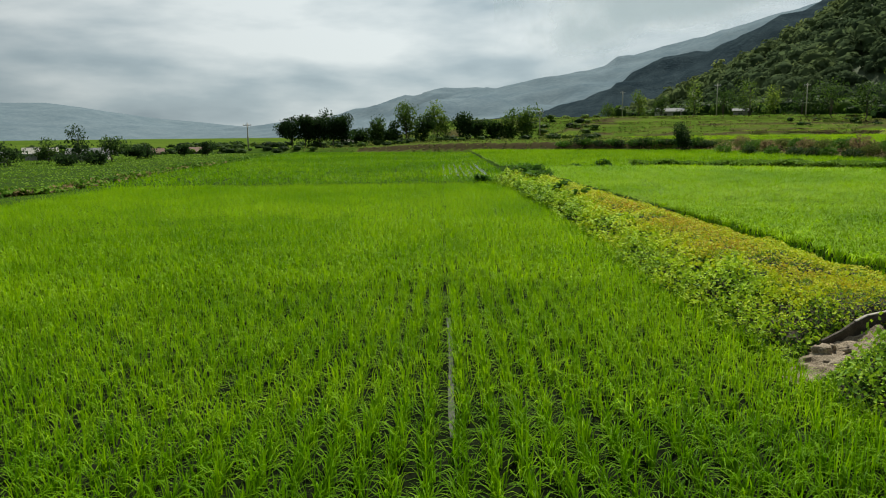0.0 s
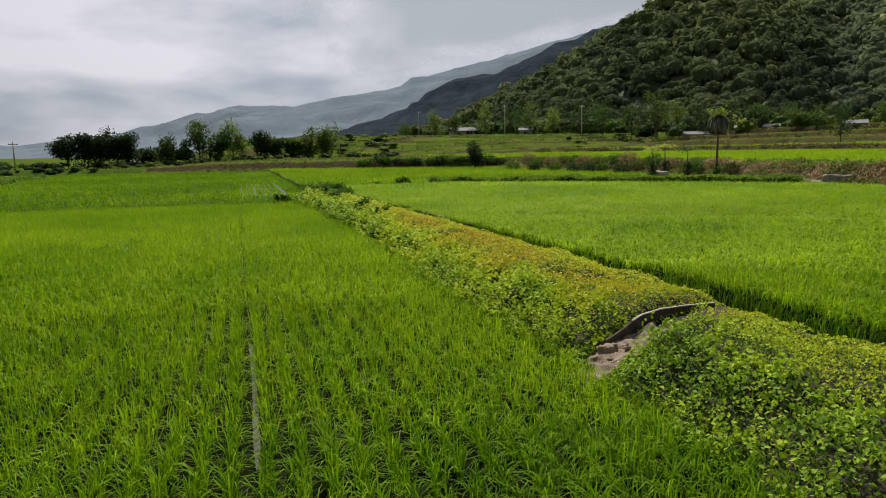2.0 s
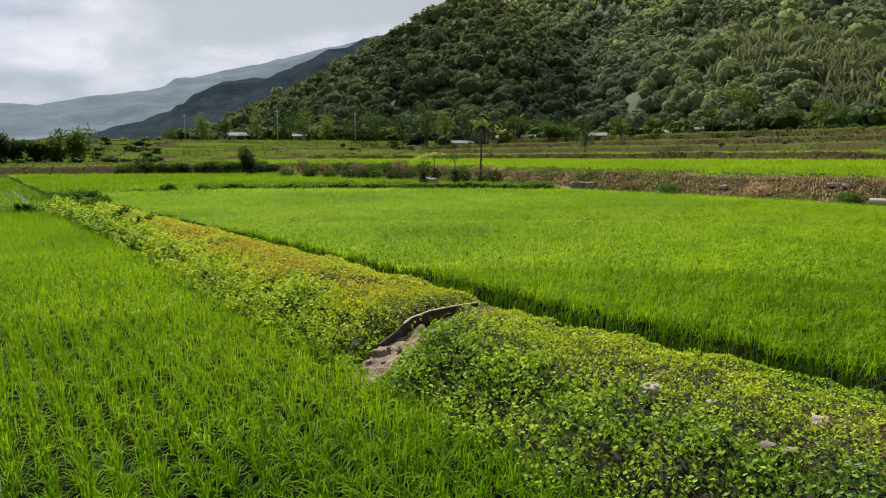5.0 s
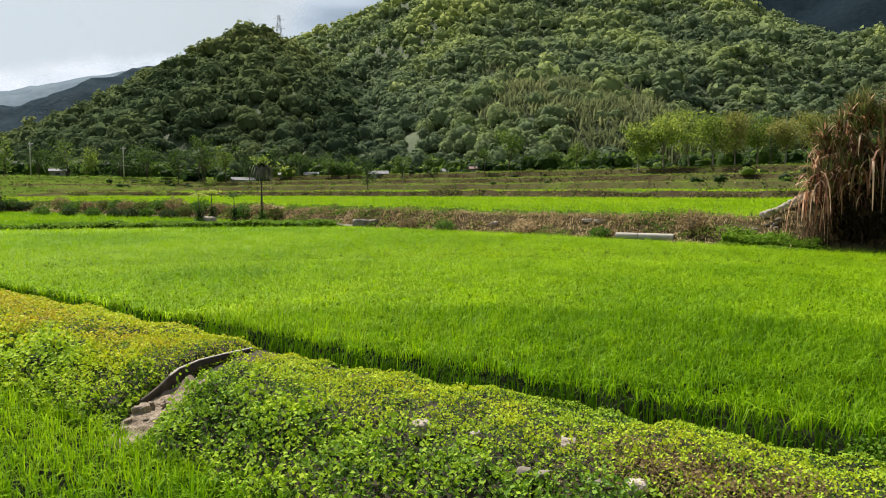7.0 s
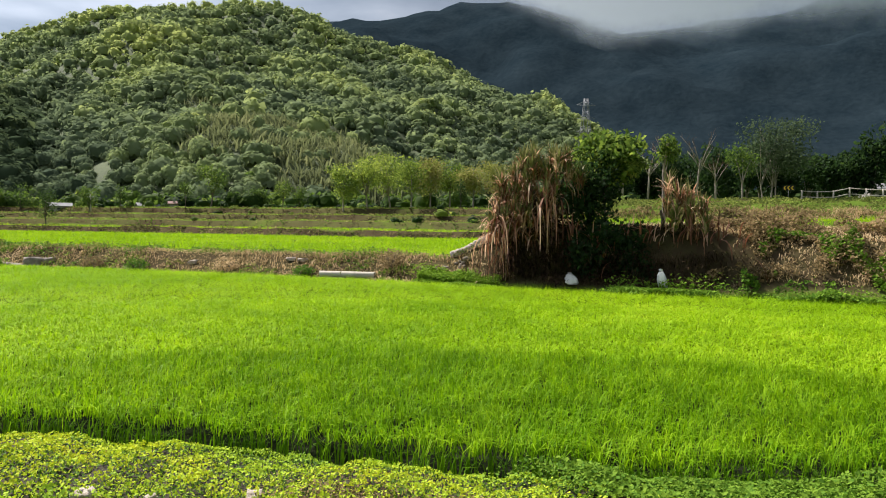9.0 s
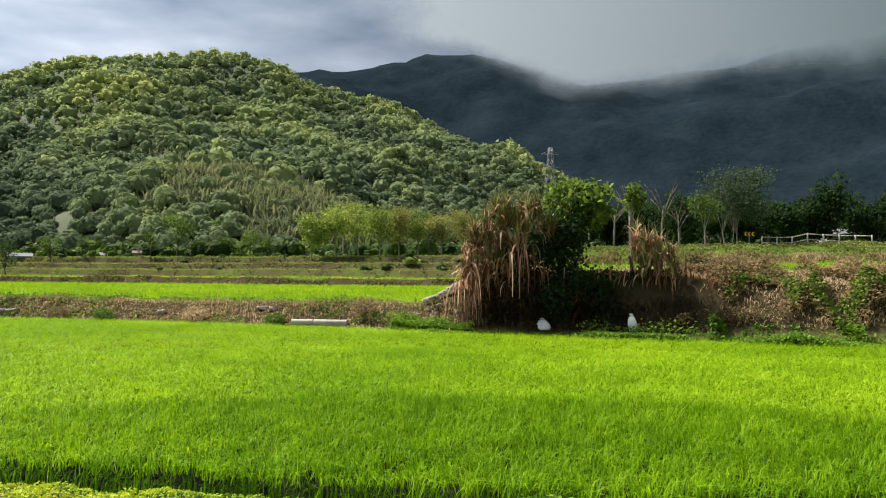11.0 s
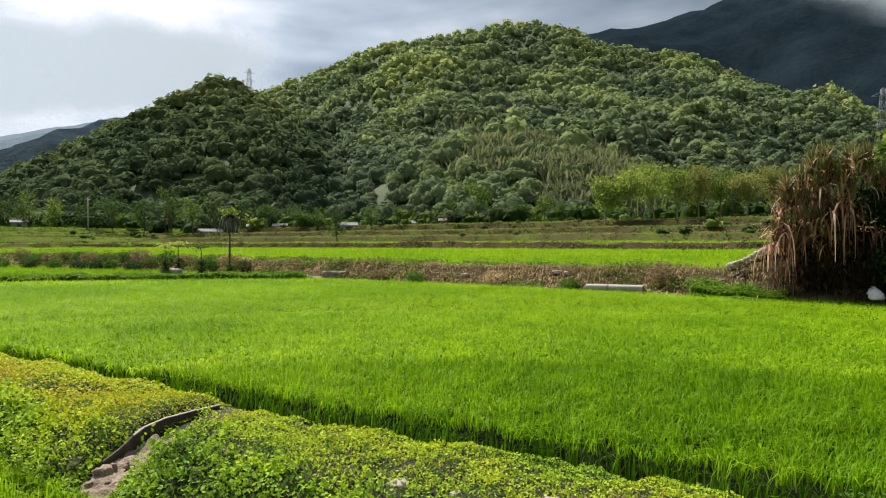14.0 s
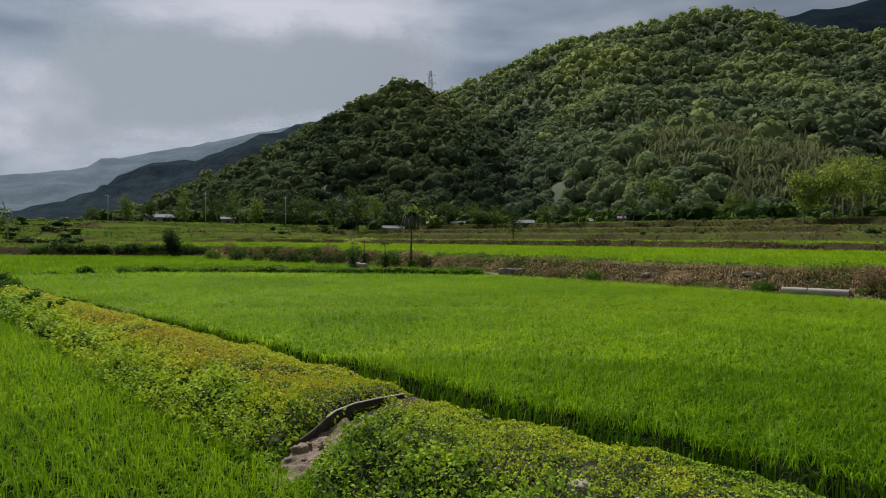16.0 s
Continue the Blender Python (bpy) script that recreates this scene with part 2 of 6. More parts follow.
def mesh_np(name, verts, quads=None, tris=None, tint=None, smooth=False):
    """A mesh from arrays of vertices, quads and triangles, with an optional tint per vertex."""
    me = bpy.data.meshes.new(name)
    q = np.zeros((0, 4), np.int32) if quads is None else np.asarray(quads, np.int32).reshape(-1, 4)
    t = np.zeros((0, 3), np.int32) if tris is None else np.asarray(tris, np.int32).reshape(-1, 3)
    me.vertices.add(len(verts))
    me.vertices.foreach_set("co", np.asarray(verts, np.float32).ravel())
    me.loops.add(q.size + t.size)
    me.loops.foreach_set("vertex_index", np.concatenate([q.ravel(), t.ravel()]))
    me.polygons.add(len(q) + len(t))
    starts = np.concatenate([np.arange(len(q)) * 4, q.size + np.arange(len(t)) * 3]).astype(np.int32)
    me.polygons.foreach_set("loop_start", starts)
    me.update(calc_edges=True)
    if smooth:
        me.polygons.foreach_set("use_smooth", np.ones(len(q) + len(t), bool))
    if tint is not None:
        at = me.attributes.new("tint", "FLOAT", "POINT")
        at.data.foreach_set("value", np.asarray(tint, np.float32))
    return me


def thing(name, me, mat, label="", category="", group="", kind=""):
    me.materials.append(mat)
    return tagged(new(name, me), label, category, group, kind)


def holder(name, place, label, category, group="", turn=0.0):
    e = new(name)
    e.empty_display_size = 0.3
    e.matrix_world = pose(*place, 0, 0, turn)
    return tagged(e, label, category, group)


def part(name, bm, mat, parent, label=""):
    """Links a bmesh or a mesh as one part under its thing, in the thing's own coordinates."""
    me = bm
    if isinstance(bm, bmesh.types.BMesh):
        me = bpy.data.meshes.new(name)
        bm.to_mesh(me)
        bm.free()
    me.materials.append(mat)
    ob = new(name, me)
    ob.parent = parent
    return tagged(ob, label)


def vnoise(x, y, s, seed=0):
    """Smooth value noise of -1 to 1 at cell size s."""
    x, y = np.asarray(x, float) / s + 31.7 * seed, np.asarray(y, float) / s + 17.3 * seed
    i, j = np.floor(x), np.floor(y)
    u, v = x - i, y - j
    u, v = u * u * (3 - 2 * u), v * v * (3 - 2 * v)

    def cell(a, b):
        n = np.sin(a * 127.1 + b * 311.7 + seed * 74.7) * 43758.5453
        return (n - np.floor(n)) * 2 - 1
    return (cell(i, j) * (1 - u) + cell(i + 1, j) * u) * (1 - v) + (cell(i, j + 1) * (1 - u) + cell(i + 1, j + 1) * u) * v


def ss(a, b, x):
    t = np.clip((np.asarray(x, float) - a) / (b - a), 0, 1)
    return t * t * (3 - 2 * t)


def blades(base, az, length, lean, width, seg=3, tint=None, droop=0.0):
    """Curved tapering blades in one array: base n x 3, heading, length, lean (0 upright to 1 flat) and width of each."""
    n = len(base)
    d = np.stack([np.cos(az), np.sin(az)], 1)
    side = np.stack([-d[:, 1], d[:, 0]], 1)
    V, rows = [], []
    for k in range(seg + 1):
        s = k / seg
        out = length * (0.15 * lean * s + lean * 0.8 * s ** 2.1)
        up = length * (s - 0.32 * lean * s * s - droop * lean * s ** 3.2)
        c = base + np.concatenate([d * out[:, None], up[:, None]], 1)
        w = width * 0.5 * (1 - s) ** 0.6 * (0.7 + 0.6 * min(1, 3 * s))
        if k < seg:
            o = np.concatenate([side * w[:, None], np.zeros((n, 1))], 1)
            V += [c - o, c + o]
        else:
            V.append(c)
    m = 2 * seg + 1
    verts = np.stack(V, 1).reshape(-1, 3)
    b = np.arange(n)[:, None] * m
    q = [b + np.array([[2 * k, 2 * k + 1, 2 * k + 3, 2 * k + 2]]) for k in range(seg - 1)]
    quads = np.concatenate(q, 0) if q else None
    tris = b + np.array([[2 * seg - 2, 2 * seg - 1, 2 * seg]])
    return verts, quads, tris, None if tint is None else np.repeat(tint, m)


def leaves(centre, size, normal_tilt=0.6, tint=None, az=None, slim=0.55):
    """Folded pointed leaves of four corners, lying about level and tilted at random."""
    n = len(centre)
    az = rng.uniform(0, 6.283, n) if az is None else az
    p = rng.normal(0, normal_tilt, n)
    r = rng.normal(0, normal_tilt, n)
    f = np.stack([np.cos(az) * np.cos(p), np.sin(az) * np.cos(p), np.sin(p)], 1)
    s = np.stack([-np.sin(az) * np.cos(r), np.cos(az) * np.cos(r), np.sin(r)], 1)
    up = np.cross(f, s)
    h = size[:, None]
    V = np.stack([centre - f * h * 0.5, centre - s * h * slim * 0.5 + up * h * 0.08, centre + f * h * 0.5, centre + s * h * slim * 0.5 + up * h * 0.08], 1).reshape(-1, 3)
    b = np.arange(n)[:, None] * 4
    tris = np.concatenate([b + np.array([[0, 1, 2]]), b + np.array([[0, 2, 3]])], 0)
    return V, None, tris, None if tint is None else np.repeat(tint, 4)


def join(*chunks):
    """Joins arrays of vertices, quads, triangles and tints."""
    V, Q, T, C, o = [], [], [], [], 0
    for v, q, t, c in chunks:
        V.append(v)
        if q is not None and len(q):
            Q.append(q + o)
        if t is not None and len(t):
            T.append(t + o)
        C.append(np.zeros(len(v)) + 0.5 if c is None else c)
        o += len(v)
    return np.concatenate(V), np.concatenate(Q) if Q else None, np.concatenate(T) if T else None, np.concatenate(C)


def tube(points, radii, sides=8, wobble=0.0):
    """A tapering round stem along points."""
    P, n = [Vector(p) for p in points], len(points)
    V = []
    for i, p in enumerate(P):
        t = (P[min(i + 1, n - 1)] - P[max(i - 1, 0)]).normalized()
        a = t.cross(Vector((0.31, 0.95, 0.05))).normalized()
        b = t.cross(a)
        for k in range(sides):
            g = 6.2832 * k / sides
            r = radii[i] * (1 + wobble * math.sin(3 * g + i))
            V.append(p + a * math.cos(g) * r + b * math.sin(g) * r)
    Q = [(i * sides + k, i * sides + (k + 1) % sides, (i + 1) * sides + (k + 1) % sides, (i + 1) * sides + k) for i in range(n - 1) for k in range(sides)]
    V += [P[0], P[-1]]
    T = [(n * sides, (k + 1) % sides, k) for k in range(sides)] + [(n * sides + 1, (n - 1) * sides + k, (n - 1) * sides + (k + 1) % sides) for k in range(sides)]
    return np.array([tuple(v) for v in V]), np.array(Q), np.array(T), None


def place_at(bearing, dist):
    a = radians(bearing)
    return dist * math.sin(a), dist * math.cos(a)


# ---------------------------------------------------------------- the lie of the land
def bank_u(x, y):
    """Metres beyond the foot of the terrace bank that bounds the paddies."""
    xb = np.interp(y, [-60, -8, 0, 8, 17, 28, 42, 62, 95, 140], [30, 30, 30.4, 31.4, 33.2, 34, 33.6, 36.5, 36, 36])
    yb = np.interp(x, [-80, -30, 0, 30, 60], [150, 137, 123, 105, 98])
    return 3 * np.logaddexp((x - xb) / 3, (y - yb) / 3)


def dike_left(y):
    return np.interp(y, [-12, 5, 8.4, 12, 17, 31, 44, 48], [4.5, 4.5, 4.65, 4.5, 4.4, 4.5, 3.9, 3.2]) + 0.12 * vnoise(y, 0, 1.7, 3)


def dike_right(y):
    return np.interp(y, [-12, -2.3, 0, 2, 4.3, 6.8, 9.1, 15, 28, 43, 48], [9.6, 9.1, 8.35, 8.1, 7.98, 7.75, 7.55, 7.6, 7.0, 6.3, 5.0]) + 0.08 * vnoise(y, 3, 1.3, 5)


F2 = 0.6


def ground_z(x, y):
    x, y = np.asarray(x, float), np.asarray(y, float)
    u = bank_u(x, y) - 2.0
    rough = ss(0, 3, u)
    std = np.interp(u, [0, 0.5, 2.4, 3.2, 45, 45.9, 53, 53.9, 62, 62.9, 72, 73, 85, 110, 700], [F2, 0.75, 1.7, 1.88, 2.35, 3.2, 3.3, 4.3, 4.4, 5.4, 5.5, 6.7, 7.0, 7.9, 8.6])
    right = np.interp(u, [0, 0.8, 3.0, 5.0, 8, 20, 22, 50, 110, 700], [F2, 1.2, 3.0, 3.5, 3.65, 4.2, 4.8, 6.7, 8.2, 8.6])
    steep = np.interp(u, [0, 0.4, 2.0, 2.5, 5, 8, 20, 22, 50, 110, 700], [F2, 0.95, 1.2, 3.35, 3.6, 3.7, 4.2, 4.8, 6.7, 8.2, 8.6])
    k = ss(-3.6, -1.8, y)
    right = right * (1 - k) + steep * k
    left = np.interp(u, [0, 3, 60, 400], [0.3, 0.95, 1.3, 1.6])
    q = ss(11.8, 7.2, y)
    h = std * (1 - q) + right * q
    w = ss(-22, 6, x)
    h = left * (1 - w) + h * w
    bumps = 0.25 * vnoise(x, y, 4, 1) + 0.12 * vnoise(x, y, 1.6, 2)
    h = h + bumps * rough * np.where((u > 3.4) & (u < 44.5) & (y > 12), 0.1, np.where((u > 46) & (y > 8), 0.3, 1)) * np.clip(u / 6, 0.4, 1.4)
    inner = 0.16 * ss(45, 48.5, y)
    inner = np.maximum(inner, (F2 - 0.18) * ss(5.8, 6.8, x))
    inner = np.where(x < -21, np.maximum(inner, 0.18), inner)
    return np.where(u > 0, h, inner)


def ground_sheet():
    def lines(a, b, step, far):
        g = [step * 1.25 ** k for k in range(1, 60)]
        lo, hi, s1, s2 = [], [], a, b
        for d in g:
            s1, s2 = s1 - d, s2 + d
            if s1 > -far:
                lo.append(s1)
            if s2 < far:
                hi.append(s2)
        return np.array(lo[::-1] + list(np.arange(a, b + 1e-6, step)) + hi)
    xs, ys = lines(-30, 124, 0.9, 4600), lines(-18, 140, 0.9, 4600)
    X, Y = np.meshgrid(xs, ys)
    Z = ground_z(X, Y)
    u = bank_u(X, Y) - 2
    cover = np.where(u > 0, np.where((u > 0.2) & (u < np.where(Y < 8, 7, 3)), 0.95, 0.5), 0.02)
    cover = np.where((u > 44.4) & (u < 46.8), 0.95, cover)
    cover = np.where(u > 53, 0.52 + 0.16 * vnoise(X, Y, 9, 8), cover)
    for b0, b1 in ((52.6, 55.4), (61.6, 64.2), (71.6, 74.4)):
        cover = np.where((u > b0) & (u < b1) & (Y > 7), 0.85 + 0.15 * vnoise(X, Y, 5, 9), cover)
    cover = np.where((u <= 0) & ((X < -22) | (Y < -13)), 0.45, cover)
    cover = np.where((u <= 0) & (Y > 26), 0.3, cover)
    cover = np.where((u > 0) & (X < -15), 0.5 + 0.15 * vnoise(X, Y, 14, 9), cover)
    nx, ny = len(xs), len(ys)
    i = (np.arange(ny - 1)[:, None] * nx + np.arange(nx - 1)[None, :]).ravel()
    quads = np.stack([i, i + 1, i + nx + 1, i + nx], 1)
    V = np.stack([X.ravel(), Y.ravel(), Z.ravel()], 1)
    return thing("ground", mesh_np("ground", V, quads, tint=cover.ravel(), smooth=True), M_LAND, "muddy valley floor stepping up in low terraces", "ground", kind="structure")


ground_sheet()

# ---------------------------------------------------------------- the dike between the two paddies
GAP = ((4.2, 8.85), (4.75, 9.12), (5.3, 9.4), (5.9, 9.52), (6.7, 9.66), (7.6, 9.9))


def gap_dist(x, y):
    best = np.full(np.shape(x), 9.0)
    for (ax, ay), (bx, by) in zip(GAP[:-1], GAP[1:]):
        t = np.clip(((x - ax) * (bx - ax) + (y - ay) * (by - ay)) / ((bx - ax) ** 2 + (by - ay) ** 2), 0, 1)
        best = np.minimum(best, np.hypot(x - ax - t * (bx - ax), y - ay - t * (by - ay)))
    return best


def dike_z(x, y):
    a, b = dike_left(y), dike_right(y)
    s = (x - a) / (b - a)
    prof = np.interp(s, [-0.2, 0, 0.1, 0.28, 0.48, 0.68, 0.86, 0.95, 1.02, 1.3], [-0.1, 0.0, 0.26, 0.5, 0.61, 0.65, 0.63, 0.58, F2 - 0.14, F2 - 0.3])
    z = prof + (0.07 * vnoise(x, y, 0.9, 11) + 0.04 * vnoise(x, y, 0.35, 12)) * ss(-0.05, 0.2, s) * ss(1.1, 0.9, s)
    z = z - 0.9 * ss(47, 48.6, y)
    g = gap_dist(x, y)
    floor = np.interp(x, [4.2, 5.2, 5.9, 7.2], [0.0, 0.16, 0.38, 0.52])
    return np.where(g < 0.8, np.minimum(z, floor + (z - floor) * ss(0.28, 0.74, g) + 0.03 * vnoise(x, y, 0.15, 13)), z)


def dike():
    ys = np.concatenate([np.arange(-12, 3, 0.25), np.arange(3, 14, 0.09), np.arange(14, 48.7, 0.25)])
    ss_ = np.linspace(-0.15, 1.25, 46)
    Y, S = np.meshgrid(ys, ss_, indexing="ij")
    X = dike_left(Y) + S * (dike_right(Y) - dike_left(Y))
    Z = dike_z(X, Y)
    ny, nx = X.shape
    i = (np.arange(ny - 1)[:, None] * nx + np.arange(nx - 1)[None, :]).ravel()
    V = np.stack([X.ravel(), Y.ravel(), Z.ravel()], 1)
    me = mesh_np("embankment", V, np.stack([i, i + 1, i + nx + 1, i + nx], 1), smooth=True)
    thing("embankment", me, M_EARTH, "low earth dike between two rice paddies", "dike", kind="structure")


dike()


def creeper(n_near):
    """Leafy creepers that cover the dike, sparser and coarser away from the near end."""
    out = []
    for y0, y1, per, size, tilt in ((-4, 0.8, 1000, 0.06, 0.65), (0.8, 5, 2700, 0.042, 0.72), (5, 12, 2250, 0.047, 0.72), (12, 20, 1500, 0.062, 0.55), (20, 32, 720, 0.09, 0.45), (32, 48.4, 380, 0.13, 0.4)):
        n = int(per * n_near * (y1 - y0) * 2.7)
        y = rng.uniform(y0, y1, n)
        s = rng.uniform(-0.06, 1.0, n)
        x = dike_left(y) + s * (dike_right(y) - dike_left(y))
        keep = gap_dist(x, y) > np.where(x < 5.5, 0.3, 0.34) + 0.08 * rng.random(n)
        bare = vnoise(x, y, 0.7, 21) + 0.5 * vnoise(x, y, 0.3, 22)
        keep &= bare < 0.98
        x, y, s = x[keep], y[keep], s[keep]
        x = x - 0.14 * ss(0.3, 0.12, s) * (0.5 + vnoise(x, y, 0.5, 27))
        lump = np.abs(vnoise(x, y, 0.42, 23)) * 0.3 + np.abs(vnoise(x, y, 0.14, 24)) * 0.24
        lump = lump * (1 + 0.8 * ss(0.3, 0.1, s)) * (0.25 + 0.75 * ss(0.3, 0.95, gap_dist(x, y))) * (1 - 0.7 * ss(0.5, 0.85, s))
        z = dike_z(x, y) + lump * rng.random(len(x)) ** 0.3 + 0.01
        warm = 0.23 * ss(0.08, 0.6, s) + 0.1 * vnoise(x, y, 1.6, 25) + 0.1 * vnoise(x, y, 0.5, 26)
        # yellowed stretch beyond the channel with a rusty streak, a withered patch on the near end
        warm = warm + (0.1 * ss(0.15, 0.3, s) * ss(0.75, 0.5, s) + 0.01) * ss(9.5, 11.5, y) * ss(36, 24, y)
        warm = warm - 0.09 * ss(10, 8, y) - 0.09 * ss(5.5, 3.5, y)
        warm = warm + 0.07 * ss(0.1, 0.5, vnoise(x, y, 0.9, 28)) * ss(4.6, 3.6, y) * ss(0.3, 0.45, s) * ss(0.72, 0.6, s) - 0.06 * ss(22, 32, y)
        # under leaves get a far darker tint: shade in the gaps put into colour
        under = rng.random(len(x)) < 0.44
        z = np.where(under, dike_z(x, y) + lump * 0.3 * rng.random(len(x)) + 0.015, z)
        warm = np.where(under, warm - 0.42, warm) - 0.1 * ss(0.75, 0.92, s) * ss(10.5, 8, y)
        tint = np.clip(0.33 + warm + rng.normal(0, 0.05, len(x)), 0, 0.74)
        big = np.where(s < 0.35, 1.25, 0.85)
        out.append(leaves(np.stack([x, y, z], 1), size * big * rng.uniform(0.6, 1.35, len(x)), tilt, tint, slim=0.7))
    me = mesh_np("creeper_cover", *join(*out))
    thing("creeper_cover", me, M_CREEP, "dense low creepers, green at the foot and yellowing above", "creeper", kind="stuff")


creeper(1.0)

# ---------------------------------------------------------------- rice


def rice(name, pts, zf, label, full, mid, far, height=0.4, spread=1.0, tint0=0.3, arch=(1.9, 1.8), rows=False, ruffle=3.0, inward=False):
    """Tufts of rice blades at points; those near the open corner of the field carry more and finer blades."""
    R = np.hypot(pts[:, 0], pts[:, 1])
    out = []
    for lo, hi, nb, seg, wid, keep, wide in ((0, 8, full, 3, 0.0145, 1.0, 0.8), (8, 15, int(full * 0.8), 2, 0.0155, 1.0, 1.25), (15, 26, mid, 2, 0.025, 1.0, 2.2), (26, 48, far * 2, 1, 0.028, 0.9, 2.4), (48, 400, far, 1, 0.1, 0.7, 3.0)):
        p = pts[(R >= lo) & (R < hi)]
        p = p[rng.random(len(p)) < keep]
        if not len(p):
            continue
        n = len(p) * nb
        own = np.repeat(rng.normal(0, 1, len(p)), nb)
        b = np.repeat(p, nb, 0) + rng.normal(0, 0.04 * (2.4 if rows else max(spread, wide)), (n, 2))
        even = 0.45 if lo >= 15 else 1.0
        big = 1 + even * (0.12 * vnoise(b[:, 0], b[:, 1], 3.0, 31) + 0.1 * vnoise(b[:, 0], b[:, 1], 0.8, 32))
        L = height * 1.12 * (big + even * 0.08 * own) * (1 + even * rng.uniform(-0.2, 0.14, n))
        lean = np.clip(rng.beta(*arch, n) * 1.1 + 0.07 * max(0, wide - 1) + (0.2 if lo >= 15 and arch[0] > 2 else 0), 0.04, 1.05)
        az = 5.0 * vnoise(b[:, 0], b[:, 1], 0.7, 35) + 3.0 * vnoise(b[:, 0], b[:, 1], 4.0, 36) + rng.normal(0, ruffle, n)
        az = rng.normal(0, 1.0, n) if inward else az
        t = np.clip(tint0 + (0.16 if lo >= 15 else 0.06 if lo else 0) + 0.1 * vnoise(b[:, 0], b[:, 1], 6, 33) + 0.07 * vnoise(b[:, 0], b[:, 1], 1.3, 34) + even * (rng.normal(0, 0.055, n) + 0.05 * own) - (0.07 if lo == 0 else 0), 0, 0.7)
        base = np.concatenate([b, zf(b[:, 0], b[:, 1])[:, None]], 1)
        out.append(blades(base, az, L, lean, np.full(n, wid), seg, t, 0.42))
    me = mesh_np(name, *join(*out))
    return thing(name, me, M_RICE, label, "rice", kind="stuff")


def tufts(x0, x1, y0, y1, dx, dy, jitter):
    X, Y = np.meshgrid(np.arange(x0, x1, dx), np.arange(y0, y1, dy))
    p = np.stack([X.ravel(), Y.ravel()], 1)
    return p + rng.normal(0, jitter, p.shape)


M_FLOOD = solid("still_water", [(0.35, (0.1, 0.11, 0.08)), (0.65, (0.2, 0.2, 0.16))], 0.5, 0.12, 0.05, spec=0.5)


def fields():
    # near paddy: planted in straight rows
    p = tufts(-24.15, 5.0, 3.2, 46.9, 0.3, 0.2, 0.03)
    p[:, 0] += np.where(p[:, 0] > 0.05, 0.07 * ss(6.0, 8.0, p[:, 1]), 0.0) - 0.01
    y = p[:, 1]
    seen = np.abs(p[:, 0]) < 3.5 + 0.68 * y
    keep = seen & (p[:, 0] < dike_left(y) - 0.05) & (p[:, 0] > np.interp(y, [0, 40, 46], [-26, -21.4, -22]) + 0.4 * vnoise(y, 1, 2, 41))
    rice("rice_paddy", p[keep], lambda x, y: np.zeros_like(x), "young green rice planted in straight rows", 20, 11, 6, 0.38, 0.7, 0.31, (2.0, 1.8))
    p = tufts(-9, 4.6, -5, 3.2, 0.3, 0.22, 0.03)
    rice("rice_paddy", p, lambda x, y: np.zeros_like(x), "young green rice at the foot of the viewpoint", 4, 4, 4, 0.4, 1.6, 0.33, (2.9, 1.25))
    # paddy beyond the dike
    p = tufts(6.2, 37, -14, 54, 0.25, 0.22, 0.05)
    keep = (p[:, 0] > dike_right(p[:, 1]) + np.where(p[:, 1] < 13, 0.18, 0.04)) & (bank_u(p[:, 0], p[:, 1]) < 1.7) & (p[:, 1] > np.interp(p[:, 0], [6, 12, 20], [-2.5, -7, -14]))
    far_edge = np.interp(p[:, 0], [5, 15, 19.5, 33], [60, 54.5, 52.5, 42.5])
    a = p[keep & (p[:, 1] < far_edge)]
    rice("rice_paddy", a, lambda x, y: np.full_like(x, F2 + 0.1), "tall dense green rice beyond the dike", 28, 12, 6, 0.36, 1.9, 0.335, (2.6, 1.7), ruffle=1.4)
    # outer stems tinted much darker: the paddy edge's shade put into their colour
    p = tufts(5.5, 10.5, -3, 50, 0.15, 0.17, 0.03)
    gap = p[:, 0] - dike_right(p[:, 1])
    keep = (gap > 0.06) & (gap < 0.3) & (np.hypot(p[:, 0], p[:, 1]) < 24)
    rice("rice_paddy", p[keep], lambda x, y: np.full_like(x, F2 - 0.2), "upright outer stems of the tall rice, edge shade put into their green", 13, 9, 5, 0.52, 0.7, 0.11, (1.8, 2.6), inward=True)
    # farther paddies
    p = tufts(4.8, 40, 42, 122, 0.42, 0.42, 0.12)
    far_edge = np.interp(p[:, 0], [5, 15, 19.5, 33], [60, 54.5, 52.5, 42.5])
    keep = (bank_u(p[:, 0], p[:, 1]) < 1.6) & (p[:, 1] > far_edge) & (p[:, 0] > np.interp(p[:, 1], [40, 48, 60], [6.6, 4.8, 4.8]))
    rice("rice_paddy", p[keep], lambda x, y: np.full_like(x, F2), "bright green rice in a level far paddy", 6, 6, 7, 0.42, 3, 0.26)
    p = tufts(-34, 5.0, 46.4, 138, 0.5, 0.45, 0.1)
    keep = (bank_u(p[:, 0], p[:, 1]) < 1.6) & (p[:, 0] > -24 - 0.02 * p[:, 1])
    row_gap = (p[:, 0] > -0.2) & (p[:, 0] < 3.4) & (p[:, 1] > 53) & (p[:, 1] < 76)
    rice("rice_paddy", p[keep & ~row_gap], lambda x, y: np.full_like(x, 0.16), "darker green rice in a level far paddy", 6, 6, 7, 0.36, 3, 0.14)
    p = tufts(-0.1, 3.4, 53, 76, 0.5, 0.22, 0.05)
    rice("rice_paddy", p, lambda x, y: np.full_like(x, 0.16), "sparse rice rows with pale water between", 6, 6, 4, 0.26, 0.5, 0.2, (1.5, 4.0), True)
